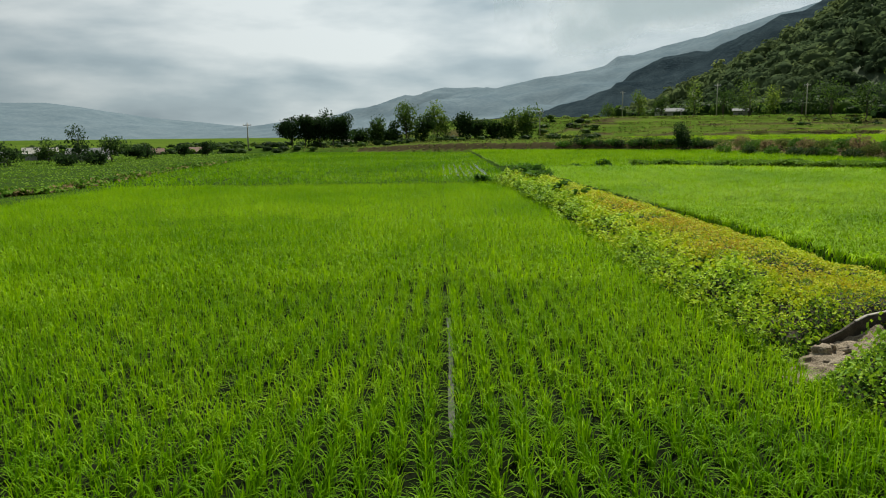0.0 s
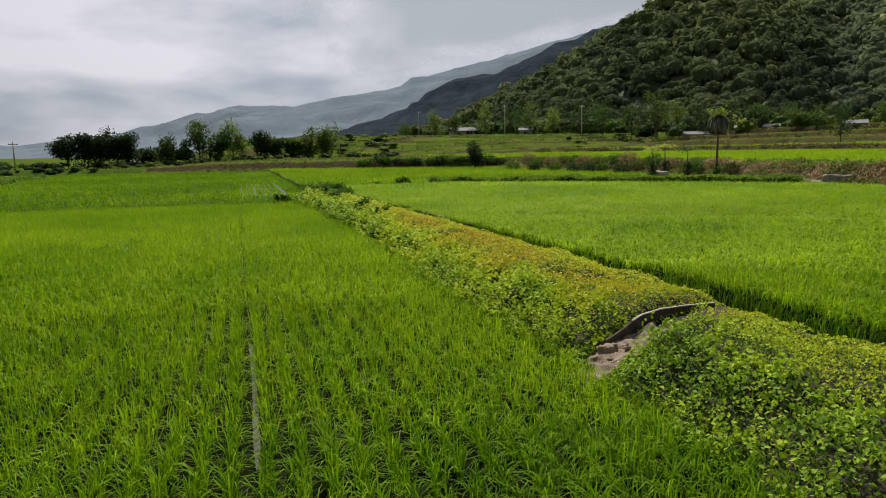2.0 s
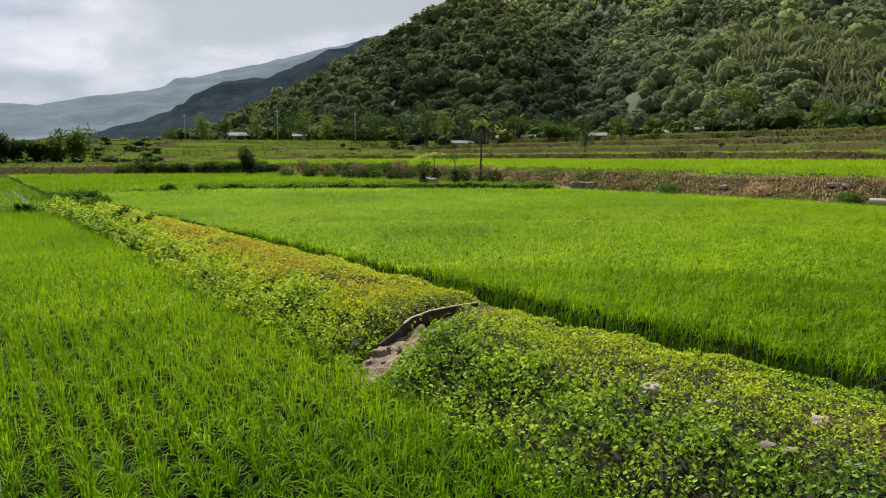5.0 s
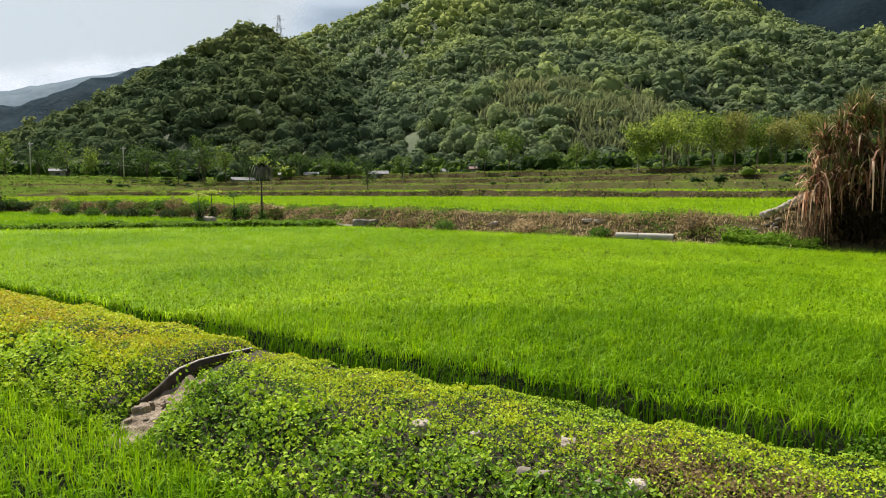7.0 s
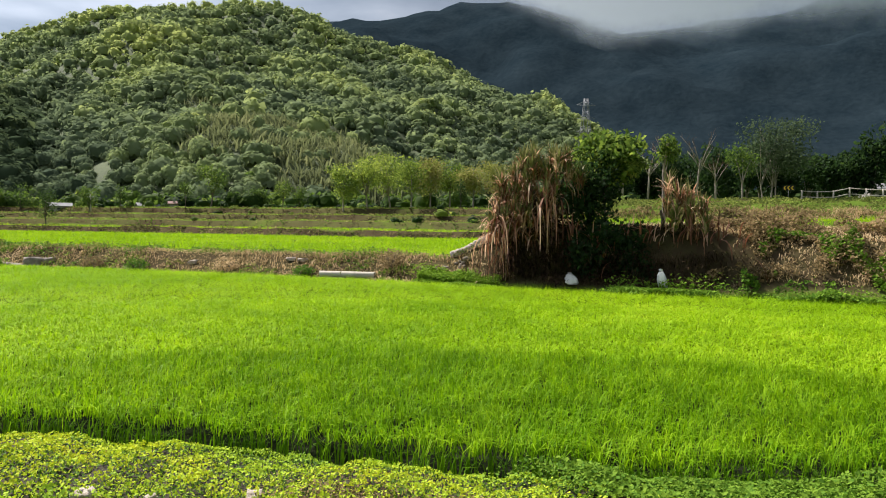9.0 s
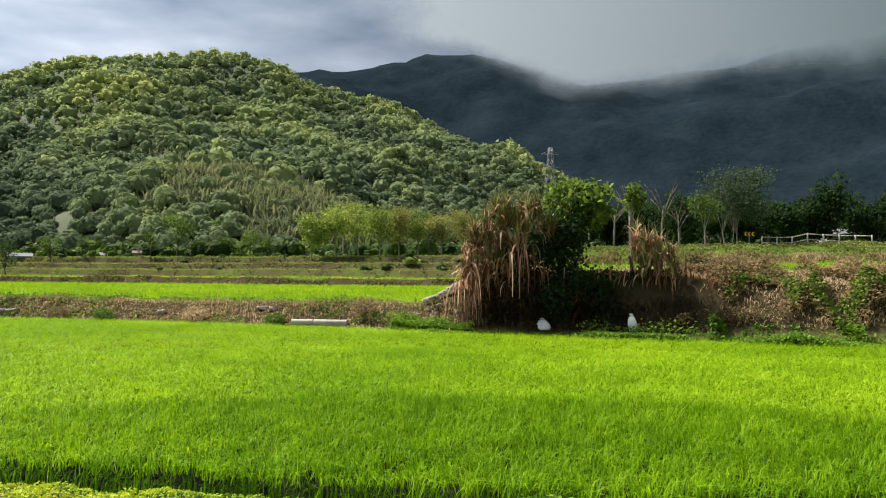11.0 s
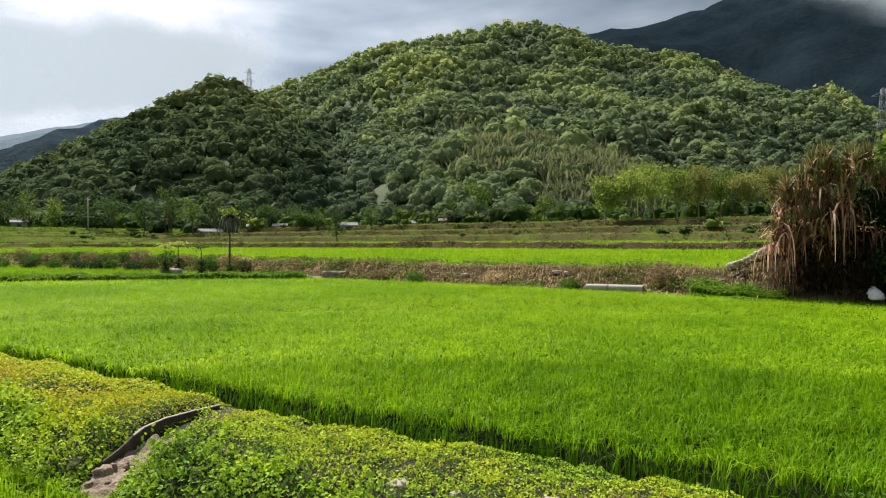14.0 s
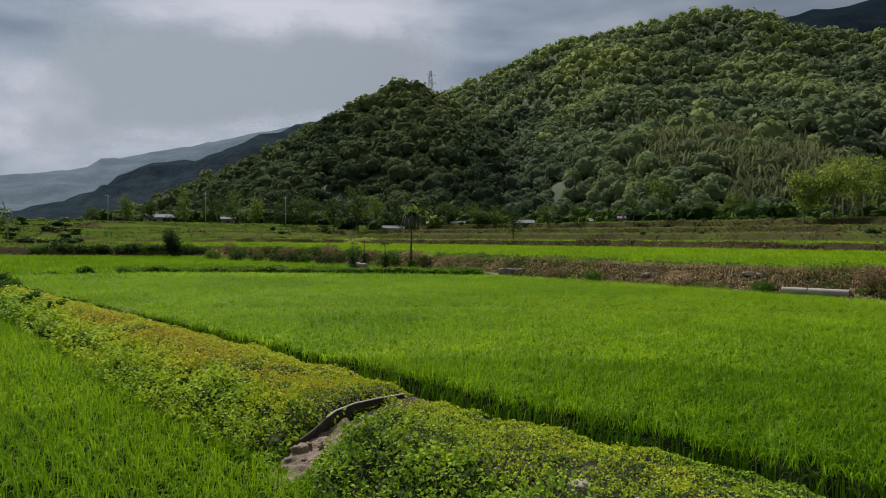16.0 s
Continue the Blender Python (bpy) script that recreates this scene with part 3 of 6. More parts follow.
    flood = mesh_np("water", np.array([(-0.2, 53, 0.19), (3.4, 53, 0.19), (3.4, 76, 0.19), (-0.2, 76, 0.19)]), [(0, 1, 2, 3)])
    thing("water", flood, M_FLOOD, "still shallow water between sparse rice rows", "water", kind="structure")
    # the terrace above the bank
    p = tufts(36, 92, 9, 150, 0.5, 0.5, 0.14)
    u = bank_u(p[:, 0], p[:, 1]) - 2
    keep = (u > 3.6) & (u < 44.6) & (np.arctan2(p[:, 0], p[:, 1]) > 0.2) & (p[:, 1] > 9 + 0.02 * p[:, 0])
    rice("rice_paddy", p[keep], ground_z, "bright green rice on the terrace above the bank", 6, 6, 6, 0.36, 3, 0.38)
    p = tufts(60, 110, 12, 150, 0.6, 0.6, 0.15)
    u = bank_u(p[:, 0], p[:, 1]) - 2
    rice("rice_paddy", p[(u > 46.3) & (u < 52.6)], ground_z, "narrow strip of bright green rice on a terrace", 6, 6, 6, 0.36, 3, 0.38)
    p = tufts(36, 60, -20, 9, 0.5, 0.5, 0.15)
    u = bank_u(p[:, 0], p[:, 1]) - 2
    rice("rice_paddy", p[(u > 8) & (u < 19.5)], ground_z, "strip of green rice on a high terrace", 6, 6, 6, 0.36, 3, 0.34)


fields()

# ---------------------------------------------------------------- hills


def ridge(points, cover=0.0):
    """A ridge line from rows of bearing, distance and rise in degrees as seen from the paddies."""
    return [(*place_at(b, d), 3.1 + d * math.tan(radians(e)) - cover) for b, d, e in points]


KNOLL = ridge([(9, 640, -0.3), (13, 590, 1.0), (17.5, 540, 2.6), (21, 510, 4.2), (25.6, 470, 6.4), (30.2, 440, 8.9), (33.8, 425, 10.7), (35.9, 420, 11.0), (38, 430, 10.0), (41, 460, 8.4)], -3.0)
TAIL = ridge([(12, 470, 0.5), (15, 440, 1.6), (18, 420, 2.9), (21, 410, 4.2), (24, 405, 5.7), (28, 410, 7.6)], 0.0)
MAIN = ridge([(33, 800, 7.5), (36, 760, 9.8), (39, 730, 10.9), (42.8, 700, 12.5), (47.2, 690, 14.3), (51.6, 690, 15.5), (56, 690, 15.9), (59.6, 680, 15.7), (63.6, 650, 14.1), (69, 620, 13.5), (73.2, 590, 12.2), (76, 570, 11.1), (79, 545, 10.2), (82.5, 510, 7.8), (85.5, 480, 5.2), (88, 460, 4.4), (95, 440, 2.4), (102, 430, 1.6)], 0.0)
SPUR = ridge([(54, 460, 10.4), (58, 380, 9.2), (62, 310, 6.7), (65, 262, 4.0), (67, 235, 2.0)])
SPUR2 = ridge([(72, 560, 11.0), (77, 440, 7.6), (81, 350, 4.6), (84, 290, 2.6)], 6.0)
SPUR3 = ridge([(43, 620, 11.0), (45, 500, 9.2), (47, 400, 6.6), (48, 320, 4.2), (48, 250, 2.2)])


def along(line, x, y, slope, wide=0.0):
    """Height of the land that falls away from a ridge line, and the distance from the line."""
    d, z = np.full(np.shape(x), 1e9), np.full(np.shape(x), -1e9)
    for (ax, ay, az), (bx, by, bz) in zip(line[:-1], line[1:]):
        t = np.clip(((x - ax) * (bx - ax) + (y - ay) * (by - ay)) / ((bx - ax) ** 2 + (by - ay) ** 2), 0, 1)
        e = np.hypot(x - ax - t * (bx - ax), y - ay - t * (by - ay))
        h = az + t * (bz - az)
        z = np.maximum(z, h * np.clip(1 - e / wide, -0.05, 1) if wide else h - e * slope)
        d = np.minimum(d, e)
    return d, z


def falls(line, x, y, front, flank):
    """Height of a hill that falls gently towards the valley and more steeply along its flanks."""
    z, r = np.full(np.shape(x), -1e9), np.hypot(x, y) + 1e-6
    for (ax, ay, az), (bx, by, bz) in zip(line[:-1], line[1:]):
        for t in (0.0, 0.2, 0.4, 0.6, 0.8, 1.0):
            dx, dy = x - ax - t * (bx - ax), y - ay - t * (by - ay)
            out = (dx * x + dy * y) / r
            side = (dy * x - dx * y) / r
            z = np.maximum(z, az + t * (bz - az) - np.hypot(front * out, flank * side))
    return z


def hill_z(x, y):
    z = np.zeros(np.shape(x)) - 5
    k = 1 + 0.14 * vnoise(x, y, 90, 51)
    for line, front, flank in ((KNOLL, 0.42, 0.75), (TAIL, 0.3, 0.7), (MAIN, 0.42, 0.75), (SPUR, 0.5, 0.62), (SPUR2, 0.5, 0.7), (SPUR3, 0.5, 0.6)):
        z = np.maximum(z, falls(line, x, y, front * k, flank * k))
    high = np.clip(z / 40, 0, 1) * (0.3 + 0.7 * ss(50, 190, along(KNOLL, x, y, 0.4)[0]))
    return z + (9 * vnoise(x, y, 75, 54) + 7 * (0.5 - np.abs(vnoise(x, y, 48, 52))) + 2 * vnoise(x, y, 18, 53)) * high


def crown_templates(count, sprays, size, fine):
    """Crowns of unit size: an uneven many-lobed body clothed in leaf sprays that face outwards."""
    out = []
    bm = bmesh.new()
    bmesh.ops.create_icosphere(bm, subdivisions=fine, radius=1)
    base = np.array([tuple(v.co) for v in bm.verts])
    tri = np.array([[v.index for v in f.verts] for f in bm.faces if f.calc_center_median().z > -0.3])
    bm.free()
    for k in range(count):
        lobes = rng.normal(0, 1, (8, 3))
        lobes[:, 2] = np.abs(lobes[:, 2]) - 0.2
        lobes /= np.linalg.norm(lobes, axis=1)[:, None]
        reach = rng.uniform(0.75, 1.1, 8)

        def swell(d):
            c = d @ lobes.T
            return 0.66 + 0.34 * (ss(0.5, 1.0, c) * reach).max(1)
        v = base * (swell(base) * 0.86 + 0.04 * rng.normal(0, 1, len(base)))[:, None]
        d = lobes[rng.integers(0, 8, sprays)] + rng.normal(0, 0.5, (sprays, 3))
        d[:, 2] = np.where(d[:, 2] < -0.2, -d[:, 2], d[:, 2])
        d /= np.linalg.norm(d, axis=1)[:, None]
        p = d * (swell(d) * rng.uniform(0.86, 1.02, sprays))[:, None]
        n = d + rng.normal(0, 0.26, (sprays, 3)) + [0, 0, 0.2]
        n /= np.linalg.norm(n, axis=1)[:, None]
        f = np.cross(n, rng.normal(0, 1, (sprays, 3)))
        f /= np.linalg.norm(f, axis=1)[:, None]
        g, h = np.cross(n, f), size * rng.uniform(0.6, 1.4, (sprays, 1)) * 0.5
        V = np.stack([p - f * h, p - g * h * 0.8 + n * h * 0.25, p + f * h, p + g * h * 0.8 + n * h * 0.25], 1).reshape(-1, 3)
        b = np.arange(sprays)[:, None] * 4
        T = np.concatenate([b + np.array([[0, 1, 2]]), b + np.array([[0, 2, 3]])], 0)
        out.append(join((v, None, tri, np.zeros(len(v)) - 0.03), (V, None, T, np.repeat(rng.normal(0, 0.04, sprays), 4))))
    return out


NEAR_CROWNS = crown_templates(10, 64, 0.32, 2)
FAR_CROWNS = crown_templates(12, 22, 0.5, 1)


def scatter_crowns(pos, rad, tall, tint, kinds=None):
    """Many crowns in one array, each turned and scaled copy of a template."""
    chunks = []
    kinds = kinds or NEAR_CROWNS
    pick = rng.integers(0, len(kinds), len(pos))
    for k, (v, q, t, c) in enumerate(kinds):
        m = np.where(pick == k)[0]
        if not len(m):
            continue
        a = rng.uniform(0, 6.283, len(m))
        ca, sa_ = np.cos(a)[:, None], np.sin(a)[:, None]
        x = v[None, :, 0] * ca - v[None, :, 1] * sa_
        y = v[None, :, 0] * sa_ + v[None, :, 1] * ca
        P = np.stack([x * rad[m][:, None], y * rad[m][:, None], v[None, :, 2] * tall[m][:, None] + 0 * x], 2) + pos[m][:, None, :]
        n = len(v)
        T = (t[None] + (np.arange(len(m)) * n)[:, None, None]).reshape(-1, 3)
        chunks.append((P.reshape(-1, 3), None, T, np.repeat(tint[m], n) + np.tile(c, len(m))))
    return join(*chunks)


def hills():
    g = 6.0
    xs, ys = np.arange(40, 930, g), np.arange(-130, 960, g)
    X, Y = np.meshgrid(xs, ys)
    Z = hill_z(X, Y)
    nx, ny = len(xs), len(ys)
    i = (np.arange(ny - 1)[:, None] * nx + np.arange(nx - 1)[None, :]).ravel()
    q = np.stack([i, i + 1, i + nx + 1, i + nx], 1)
    up = (Z.ravel()[q] > -3).any(1)
    me = mesh_np("hill", np.stack([X.ravel(), Y.ravel(), Z.ravel()], 1), q[up], smooth=True)
    thing("hill", me, M_HILLSOIL, "steep hill under dense mixed woodland", "hill", kind="structure")
    # one crown in each cell of a widening net
    b, d, q = [], [], 150.0
    while q < 760:
        w = 3.3 + q / 210
        m = int(radians(93.5) * q / w)
        b.append(radians(12.5) + radians(93.5) * (np.arange(m) + rng.uniform(0, 1.15, m)) / m)
        d.append(q + w * rng.uniform(-0.05, 1.05, m))
        q += w
    b, d = np.concatenate(b), np.concatenate(d)
    n = len(b)
    x, y = d * np.sin(b), d * np.cos(b)
    z = hill_z(x, y)
    fall = hill_z(x * 1.03, y * 1.03) - z
    gz = ground_z(x, y)
    keep = (z > gz - 1) & (fall > -0.04 * d)
    x, y, z, d = x[keep], y[keep], z[keep], d[keep]
    r = rng.gamma(7.0, 0.36, len(x)).clip(1.2, 4.4) * (1 + d / 1300) * (1 + 0.2 * vnoise(x, y, 60, 71))
    # paler ridge growth, darker gully trees: relief shading put into the tint
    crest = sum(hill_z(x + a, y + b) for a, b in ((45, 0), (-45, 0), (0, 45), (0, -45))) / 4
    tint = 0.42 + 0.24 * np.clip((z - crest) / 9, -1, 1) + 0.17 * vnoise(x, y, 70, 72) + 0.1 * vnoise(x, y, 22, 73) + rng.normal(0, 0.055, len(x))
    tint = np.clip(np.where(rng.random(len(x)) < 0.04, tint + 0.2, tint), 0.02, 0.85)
    tall = r * rng.uniform(0.8, 1.2, len(x))
    pos = np.stack([x, y, z + tall * 0.35], 1)
    near = d < 290
    knoll = (np.maximum(falls(KNOLL, x, y, 0.42, 0.75), falls(TAIL, x, y, 0.3, 0.7)) > falls(MAIN, x, y, 0.42, 0.75) - 2) & (along(SPUR3, x, y, 0.5)[0] > 25)
    grove = ~knoll & (along(SPUR, x, y, 0.5)[0] < 46 + 18 * vnoise(x, y, 30, 74)) & (d < 335 + 40 * vnoise(x, y, 26, 75)) & (rng.random(len(x)) < 0.8)
    for name, part_of, mat, label in (("hill_woodland", ~knoll & ~grove, M_FOREST, "dense woodland covering the main hillside, haze put into its grey-green"), ("hill_woodland", knoll, M_KNOLL, "dense woodland covering the rounded knoll, cloud shade put into its dark green")):
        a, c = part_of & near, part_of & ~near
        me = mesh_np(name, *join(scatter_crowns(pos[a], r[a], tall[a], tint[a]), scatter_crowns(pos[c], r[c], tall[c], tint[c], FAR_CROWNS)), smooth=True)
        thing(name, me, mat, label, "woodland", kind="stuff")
    # bamboo: arching plumes on the low spur
    p, k = np.stack([x, y, z - 0.5], 1)[grove], 26
    m = len(p) * k
    base = np.repeat(p, k, 0) + rng.normal(0, 1.9, (m, 3)) * [1, 1, 0.1]
    me = mesh_np("bamboo_grove", *blades(base, rng.uniform(0, 6.283, m), rng.uniform(3.0, 6.5, m), rng.uniform(0.25, 0.9, m), rng.uniform(0.35, 0.7, m), 3, np.clip(np.repeat(tint[grove], k) + rng.normal(-0.02, 0.08, m), 0, 0.85), 0.3))
    thing("bamboo_grove", me, M_BAMBOO, "pale olive bamboo and cane growth on the low spur", "bamboo", kind="stuff")


hills()


def far_material(name, dark, light, scale):
    return solid(name, [(0.3, dark), (0.7, light)], scale, 1.0, 0.5, dist=6.0, fine=6.0, spec=0.0)


def far_range(name, line, wide, mat, label, step, rough):
    """A distant mountain range falling away on both sides of its ridge line."""
    P = np.array(line)
    lo, hi = P[:, :2].min(0) - wide, P[:, :2].max(0) + wide
    xs, ys = np.arange(lo[0], hi[0], step), np.arange(lo[1], hi[1], step)
    X, Y = np.meshgrid(xs, ys)
    d, Z = along(line, X, Y, 0.0, wide)
    Z = Z + rough * (vnoise(X, Y, step * 7, 81) + 0.5 * vnoise(X, Y, step * 3, 82) + 0.3 * vnoise(X, Y, step * 1.2, 83)) * np.clip(Z / 60, 0, 1) * np.clip(d / wide * 4, 0.3, 1)
    nx, ny = len(xs), len(ys)
    i = (np.arange(ny - 1)[:, None] * nx + np.arange(nx - 1)[None, :]).ravel()
    q = np.stack([i, i + 1, i + nx + 1, i + nx], 1)
    q = q[(Z.ravel()[q] > -2).any(1)]
    thing(name, mesh_np(name, np.stack([X.ravel(), Y.ravel(), Z.ravel()], 1), q, smooth=True), mat, label, "mountain", kind="structure")


# haze goes into the blue slope colours, shade into the two dark ones
M_BLUE = far_material("haze_tinted_slope", (0.12, 0.165, 0.2), (0.2, 0.25, 0.28), 0.012)
M_DARKBLUE = far_material("shade_tinted_slope", (0.018, 0.03, 0.04), (0.05, 0.07, 0.08), 0.06)
M_GLOOM = far_material("cloud_shade_tinted_slope", (0.008, 0.0155, 0.021), (0.02, 0.032, 0.039), 0.02)
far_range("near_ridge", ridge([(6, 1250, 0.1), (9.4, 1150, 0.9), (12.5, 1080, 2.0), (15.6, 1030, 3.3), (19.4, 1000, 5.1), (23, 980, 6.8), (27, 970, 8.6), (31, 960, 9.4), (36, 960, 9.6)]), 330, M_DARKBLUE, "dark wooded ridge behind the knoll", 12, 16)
far_range("far_range", ridge([(-2, 3300, 0.2), (1.7, 3000, 1.2), (5.1, 2800, 2.4), (9.4, 2700, 3.6), (13.5, 2600, 4.9), (17.4, 2600, 6.0), (21.2, 2600, 7.1), (25, 2600, 8.2), (30, 2600, 9.2), (38, 2600, 10)]), 1250, M_BLUE, "mountain range under cloud, haze put into its blue colour", 32, 28)
far_range("high_mountain", ridge([(52, 1900, 13), (58, 1800, 14.5), (63.8, 1750, 15.6), (68, 1700, 16.0), (72.5, 1700, 16.9), (76, 1700, 17.1), (81, 1700, 16.2), (85.4, 1720, 14.8), (91.4, 1750, 15.3), (97, 1750, 15.6), (104, 1750, 16.5), (118, 1800, 17)]), 900, M_GLOOM, "high mountain, shade of low cloud put into its dark colour", 34, 45)
far_range("low_range", ridge([(-60, 3900, 1.4), (-44, 3900, 2.2), (-34, 3800, 2.5), (-28, 3800, 2.5), (-24.5, 3800, 1.8), (-21.5, 3750, 1.05), (-16, 3700, 0.6), (-9, 3700, 0.2)]), 1100, M_BLUE, "mountain shoulder on the horizon, rain haze put into its blue", 60, 14)


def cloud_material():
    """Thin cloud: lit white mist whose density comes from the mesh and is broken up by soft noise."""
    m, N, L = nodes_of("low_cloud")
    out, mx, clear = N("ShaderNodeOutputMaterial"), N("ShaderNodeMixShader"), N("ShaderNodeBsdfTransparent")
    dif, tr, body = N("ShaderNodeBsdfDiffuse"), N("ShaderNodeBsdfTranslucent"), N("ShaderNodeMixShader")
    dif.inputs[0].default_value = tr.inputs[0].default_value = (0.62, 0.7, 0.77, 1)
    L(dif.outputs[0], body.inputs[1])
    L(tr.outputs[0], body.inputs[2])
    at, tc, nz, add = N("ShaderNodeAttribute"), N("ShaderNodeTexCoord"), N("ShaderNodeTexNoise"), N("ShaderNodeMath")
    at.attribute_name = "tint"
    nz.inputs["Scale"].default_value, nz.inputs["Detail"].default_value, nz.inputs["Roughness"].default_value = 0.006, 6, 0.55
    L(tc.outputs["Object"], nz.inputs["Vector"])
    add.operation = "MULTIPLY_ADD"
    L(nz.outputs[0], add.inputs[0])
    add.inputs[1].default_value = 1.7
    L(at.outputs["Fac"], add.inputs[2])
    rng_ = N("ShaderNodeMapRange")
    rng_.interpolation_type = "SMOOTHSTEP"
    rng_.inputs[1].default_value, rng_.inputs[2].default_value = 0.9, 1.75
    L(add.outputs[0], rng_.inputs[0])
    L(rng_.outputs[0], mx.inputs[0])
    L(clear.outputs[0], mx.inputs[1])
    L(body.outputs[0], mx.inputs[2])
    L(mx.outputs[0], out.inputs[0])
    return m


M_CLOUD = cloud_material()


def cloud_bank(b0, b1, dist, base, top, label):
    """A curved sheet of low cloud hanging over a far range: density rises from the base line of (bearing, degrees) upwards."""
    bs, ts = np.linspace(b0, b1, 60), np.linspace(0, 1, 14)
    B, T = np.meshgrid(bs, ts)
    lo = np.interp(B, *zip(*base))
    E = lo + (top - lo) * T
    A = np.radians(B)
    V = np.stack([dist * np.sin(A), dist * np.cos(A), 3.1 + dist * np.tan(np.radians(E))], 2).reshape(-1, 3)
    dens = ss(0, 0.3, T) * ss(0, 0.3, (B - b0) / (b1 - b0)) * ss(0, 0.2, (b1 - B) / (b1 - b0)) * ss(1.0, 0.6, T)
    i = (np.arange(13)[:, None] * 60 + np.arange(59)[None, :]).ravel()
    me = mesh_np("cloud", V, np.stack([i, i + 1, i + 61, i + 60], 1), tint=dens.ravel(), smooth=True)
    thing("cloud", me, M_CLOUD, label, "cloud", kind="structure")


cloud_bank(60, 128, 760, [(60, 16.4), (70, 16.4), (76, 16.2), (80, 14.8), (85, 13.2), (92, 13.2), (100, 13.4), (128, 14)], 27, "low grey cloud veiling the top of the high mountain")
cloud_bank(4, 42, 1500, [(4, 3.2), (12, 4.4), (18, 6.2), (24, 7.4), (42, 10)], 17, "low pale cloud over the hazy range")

# ---------------------------------------------------------------- plants of the banks and terraces


def gz1(x, y):
    return float(ground_z(np.array([x]), np.array([y]))[0])


def dry_banks(x0, x1, y0, y1, n, long, tint0, label, where):
    """Withered grass and stalks where a test of place and of distance beyond the bank's foot allows."""
    x, y = rng.uniform(x0, x1, n), rng.uniform(y0, y1, n)
    u = bank_u(x, y) - 2
    d = np.hypot(x, y)
    keep = where(x, y, u) & (rng.random(n) < np.clip(42 / d, 0.25, 1.0)) & (vnoise(x, y, 2.2, 91) + 0.4 * vnoise(x, y, 0.8, 92) > -0.75)
    x, y, d = x[keep], y[keep], d[keep]
    base = np.stack([x, y, ground_z(x, y) - 0.03], 1)
    n = len(x)
    t = np.clip(tint0 + 0.34 * vnoise(x, y, 3.5, 93) + rng.normal(0, 0.12, n), 0, 0.75)
    k = 3
    base, t, d = np.repeat(base, k, 0) + rng.normal(0, 0.09, (n * k, 3)) * [1, 1, 0.1], np.repeat(t, k), np.repeat(d, k)
    L = long * rng.uniform(0.4, 1.3, n * k) * (1 + 0.5 * np.repeat(vnoise(x, y, 2.5, 94), k))
    me = mesh_np("withered_grass", *blades(base, rng.uniform(0, 6.283, n * k), L, rng.uniform(0.55, 1.3, n * k), 0.02 + d * 0.0004, 2, t, 0.3))
    thing("withered_grass", me, M_DRY, label, "dry grass", kind="stuff")


def weeds(name, label, zone, count, height, size, tint0, mat=M_WEED, patchy=-0.4, lumpy=0.45):
    """Leafy weeds scattered where the zone says."""
    x, y = zone(count)
    keep = vnoise(x, y, 1.4, 95) + 0.5 * vnoise(x, y, 0.5, 96) > patchy
    x, y = x[keep], y[keep]
    h = height * (1 - lumpy + lumpy * vnoise(x, y, 1.1, 97)) * rng.random(len(x)) ** 0.5
    z = np.maximum(ground_z(x, y), np.where((x < dike_right(y) + 0.1) & (x > dike_left(y)) & (y < 48), dike_z(x, y), -1)) + h
    t = np.clip(tint0 + 0.2 * vnoise(x, y, 1.8, 98) + rng.normal(0, 0.08, len(x)), 0, 0.95)
    d = np.hypot(x, y)
    me = mesh_np(name, *leaves(np.stack([x, y, z], 1), size * rng.uniform(0.6, 1.4, len(x)) * (1 + d / 90), 0.55, t, slim=0.65))
    thing(name, me, mat, label, "weeds", kind="stuff")


def strip(path, half):
    """Random points along a line of given half width."""
    P = np.array(path, float)
    seg = np.linalg.norm(np.diff(P, axis=0), axis=1)
    cum = np.concatenate([[0], np.cumsum(seg)])

    def go(n):
        s = rng.uniform(0, cum[-1], n)
        x, y = np.interp(s, cum, P[:, 0]), np.interp(s, cum, P[:, 1])
        return x + rng.normal(0, half * 0.5, n), y + rng.normal(0, half * 0.5, n)
    return go


def zone_u(u0, u1, x0, x1, y0, y1):
    def go(n):
        x, y = rng.uniform(x0, x1, n * 14), rng.uniform(y0, y1, n * 14)
        u = bank_u(x, y) - 2
        k = (u > u0) & (u < u1)
        return x[k][:n], y[k][:n]
    return go


dry_banks(29, 48, 8.8, 118, 80000, 0.3, 0.52, "withered brown grass and stalks on the terrace bank", lambda x, y, u: (u > 0.1) & (u < 3.3))
dry_banks(29, 46, -16, 7.5, 15000, 0.45, 0.5, "tangled withered stalks on the high bank", lambda x, y, u: (u > np.where(y > -2.2, 2.6, 0.9)) & (u < 7.5))
weeds("weed_strip", "green leafy weeds along the paddy bund", strip([(19.8, 53.0), (24, 50), (28.5, 46.5), (33, 42.6), (34.4, 40)], 0.8), 36000, 0.85, 0.12, 0.6, M_WEED, -2.0, 0.2)
weeds("weed_strip", "short run of green weeds on the paddy bund", strip([(14.6, 55.6), (19.0, 53.9)], 0.6), 9000, 0.75, 0.12, 0.55, M_WEED, -2.0, 0.2)
weeds("weed_strip", "small tuft of green weeds on the paddy bund", strip([(10.3, 57.0), (12.8, 56.2)], 0.35), 500, 0.8, 0.17, 0.25)
weeds("weed_strip", "dense green weeds at the foot of the high bank", strip([(32.3, 2.6), (32.0, 0), (31.6, -6), (31.3, -16)], 0.6), 26000, 0.8, 0.1, 0.48, M_WEED, -0.8)
weeds("weed_strip", "green weeds below the rubble ramp", strip([(34.6, 12.0), (34.2, 10.4), (33.3, 8.4)], 0.8), 9000, 0.6, 0.11, 0.6, M_WEED, -0.6)
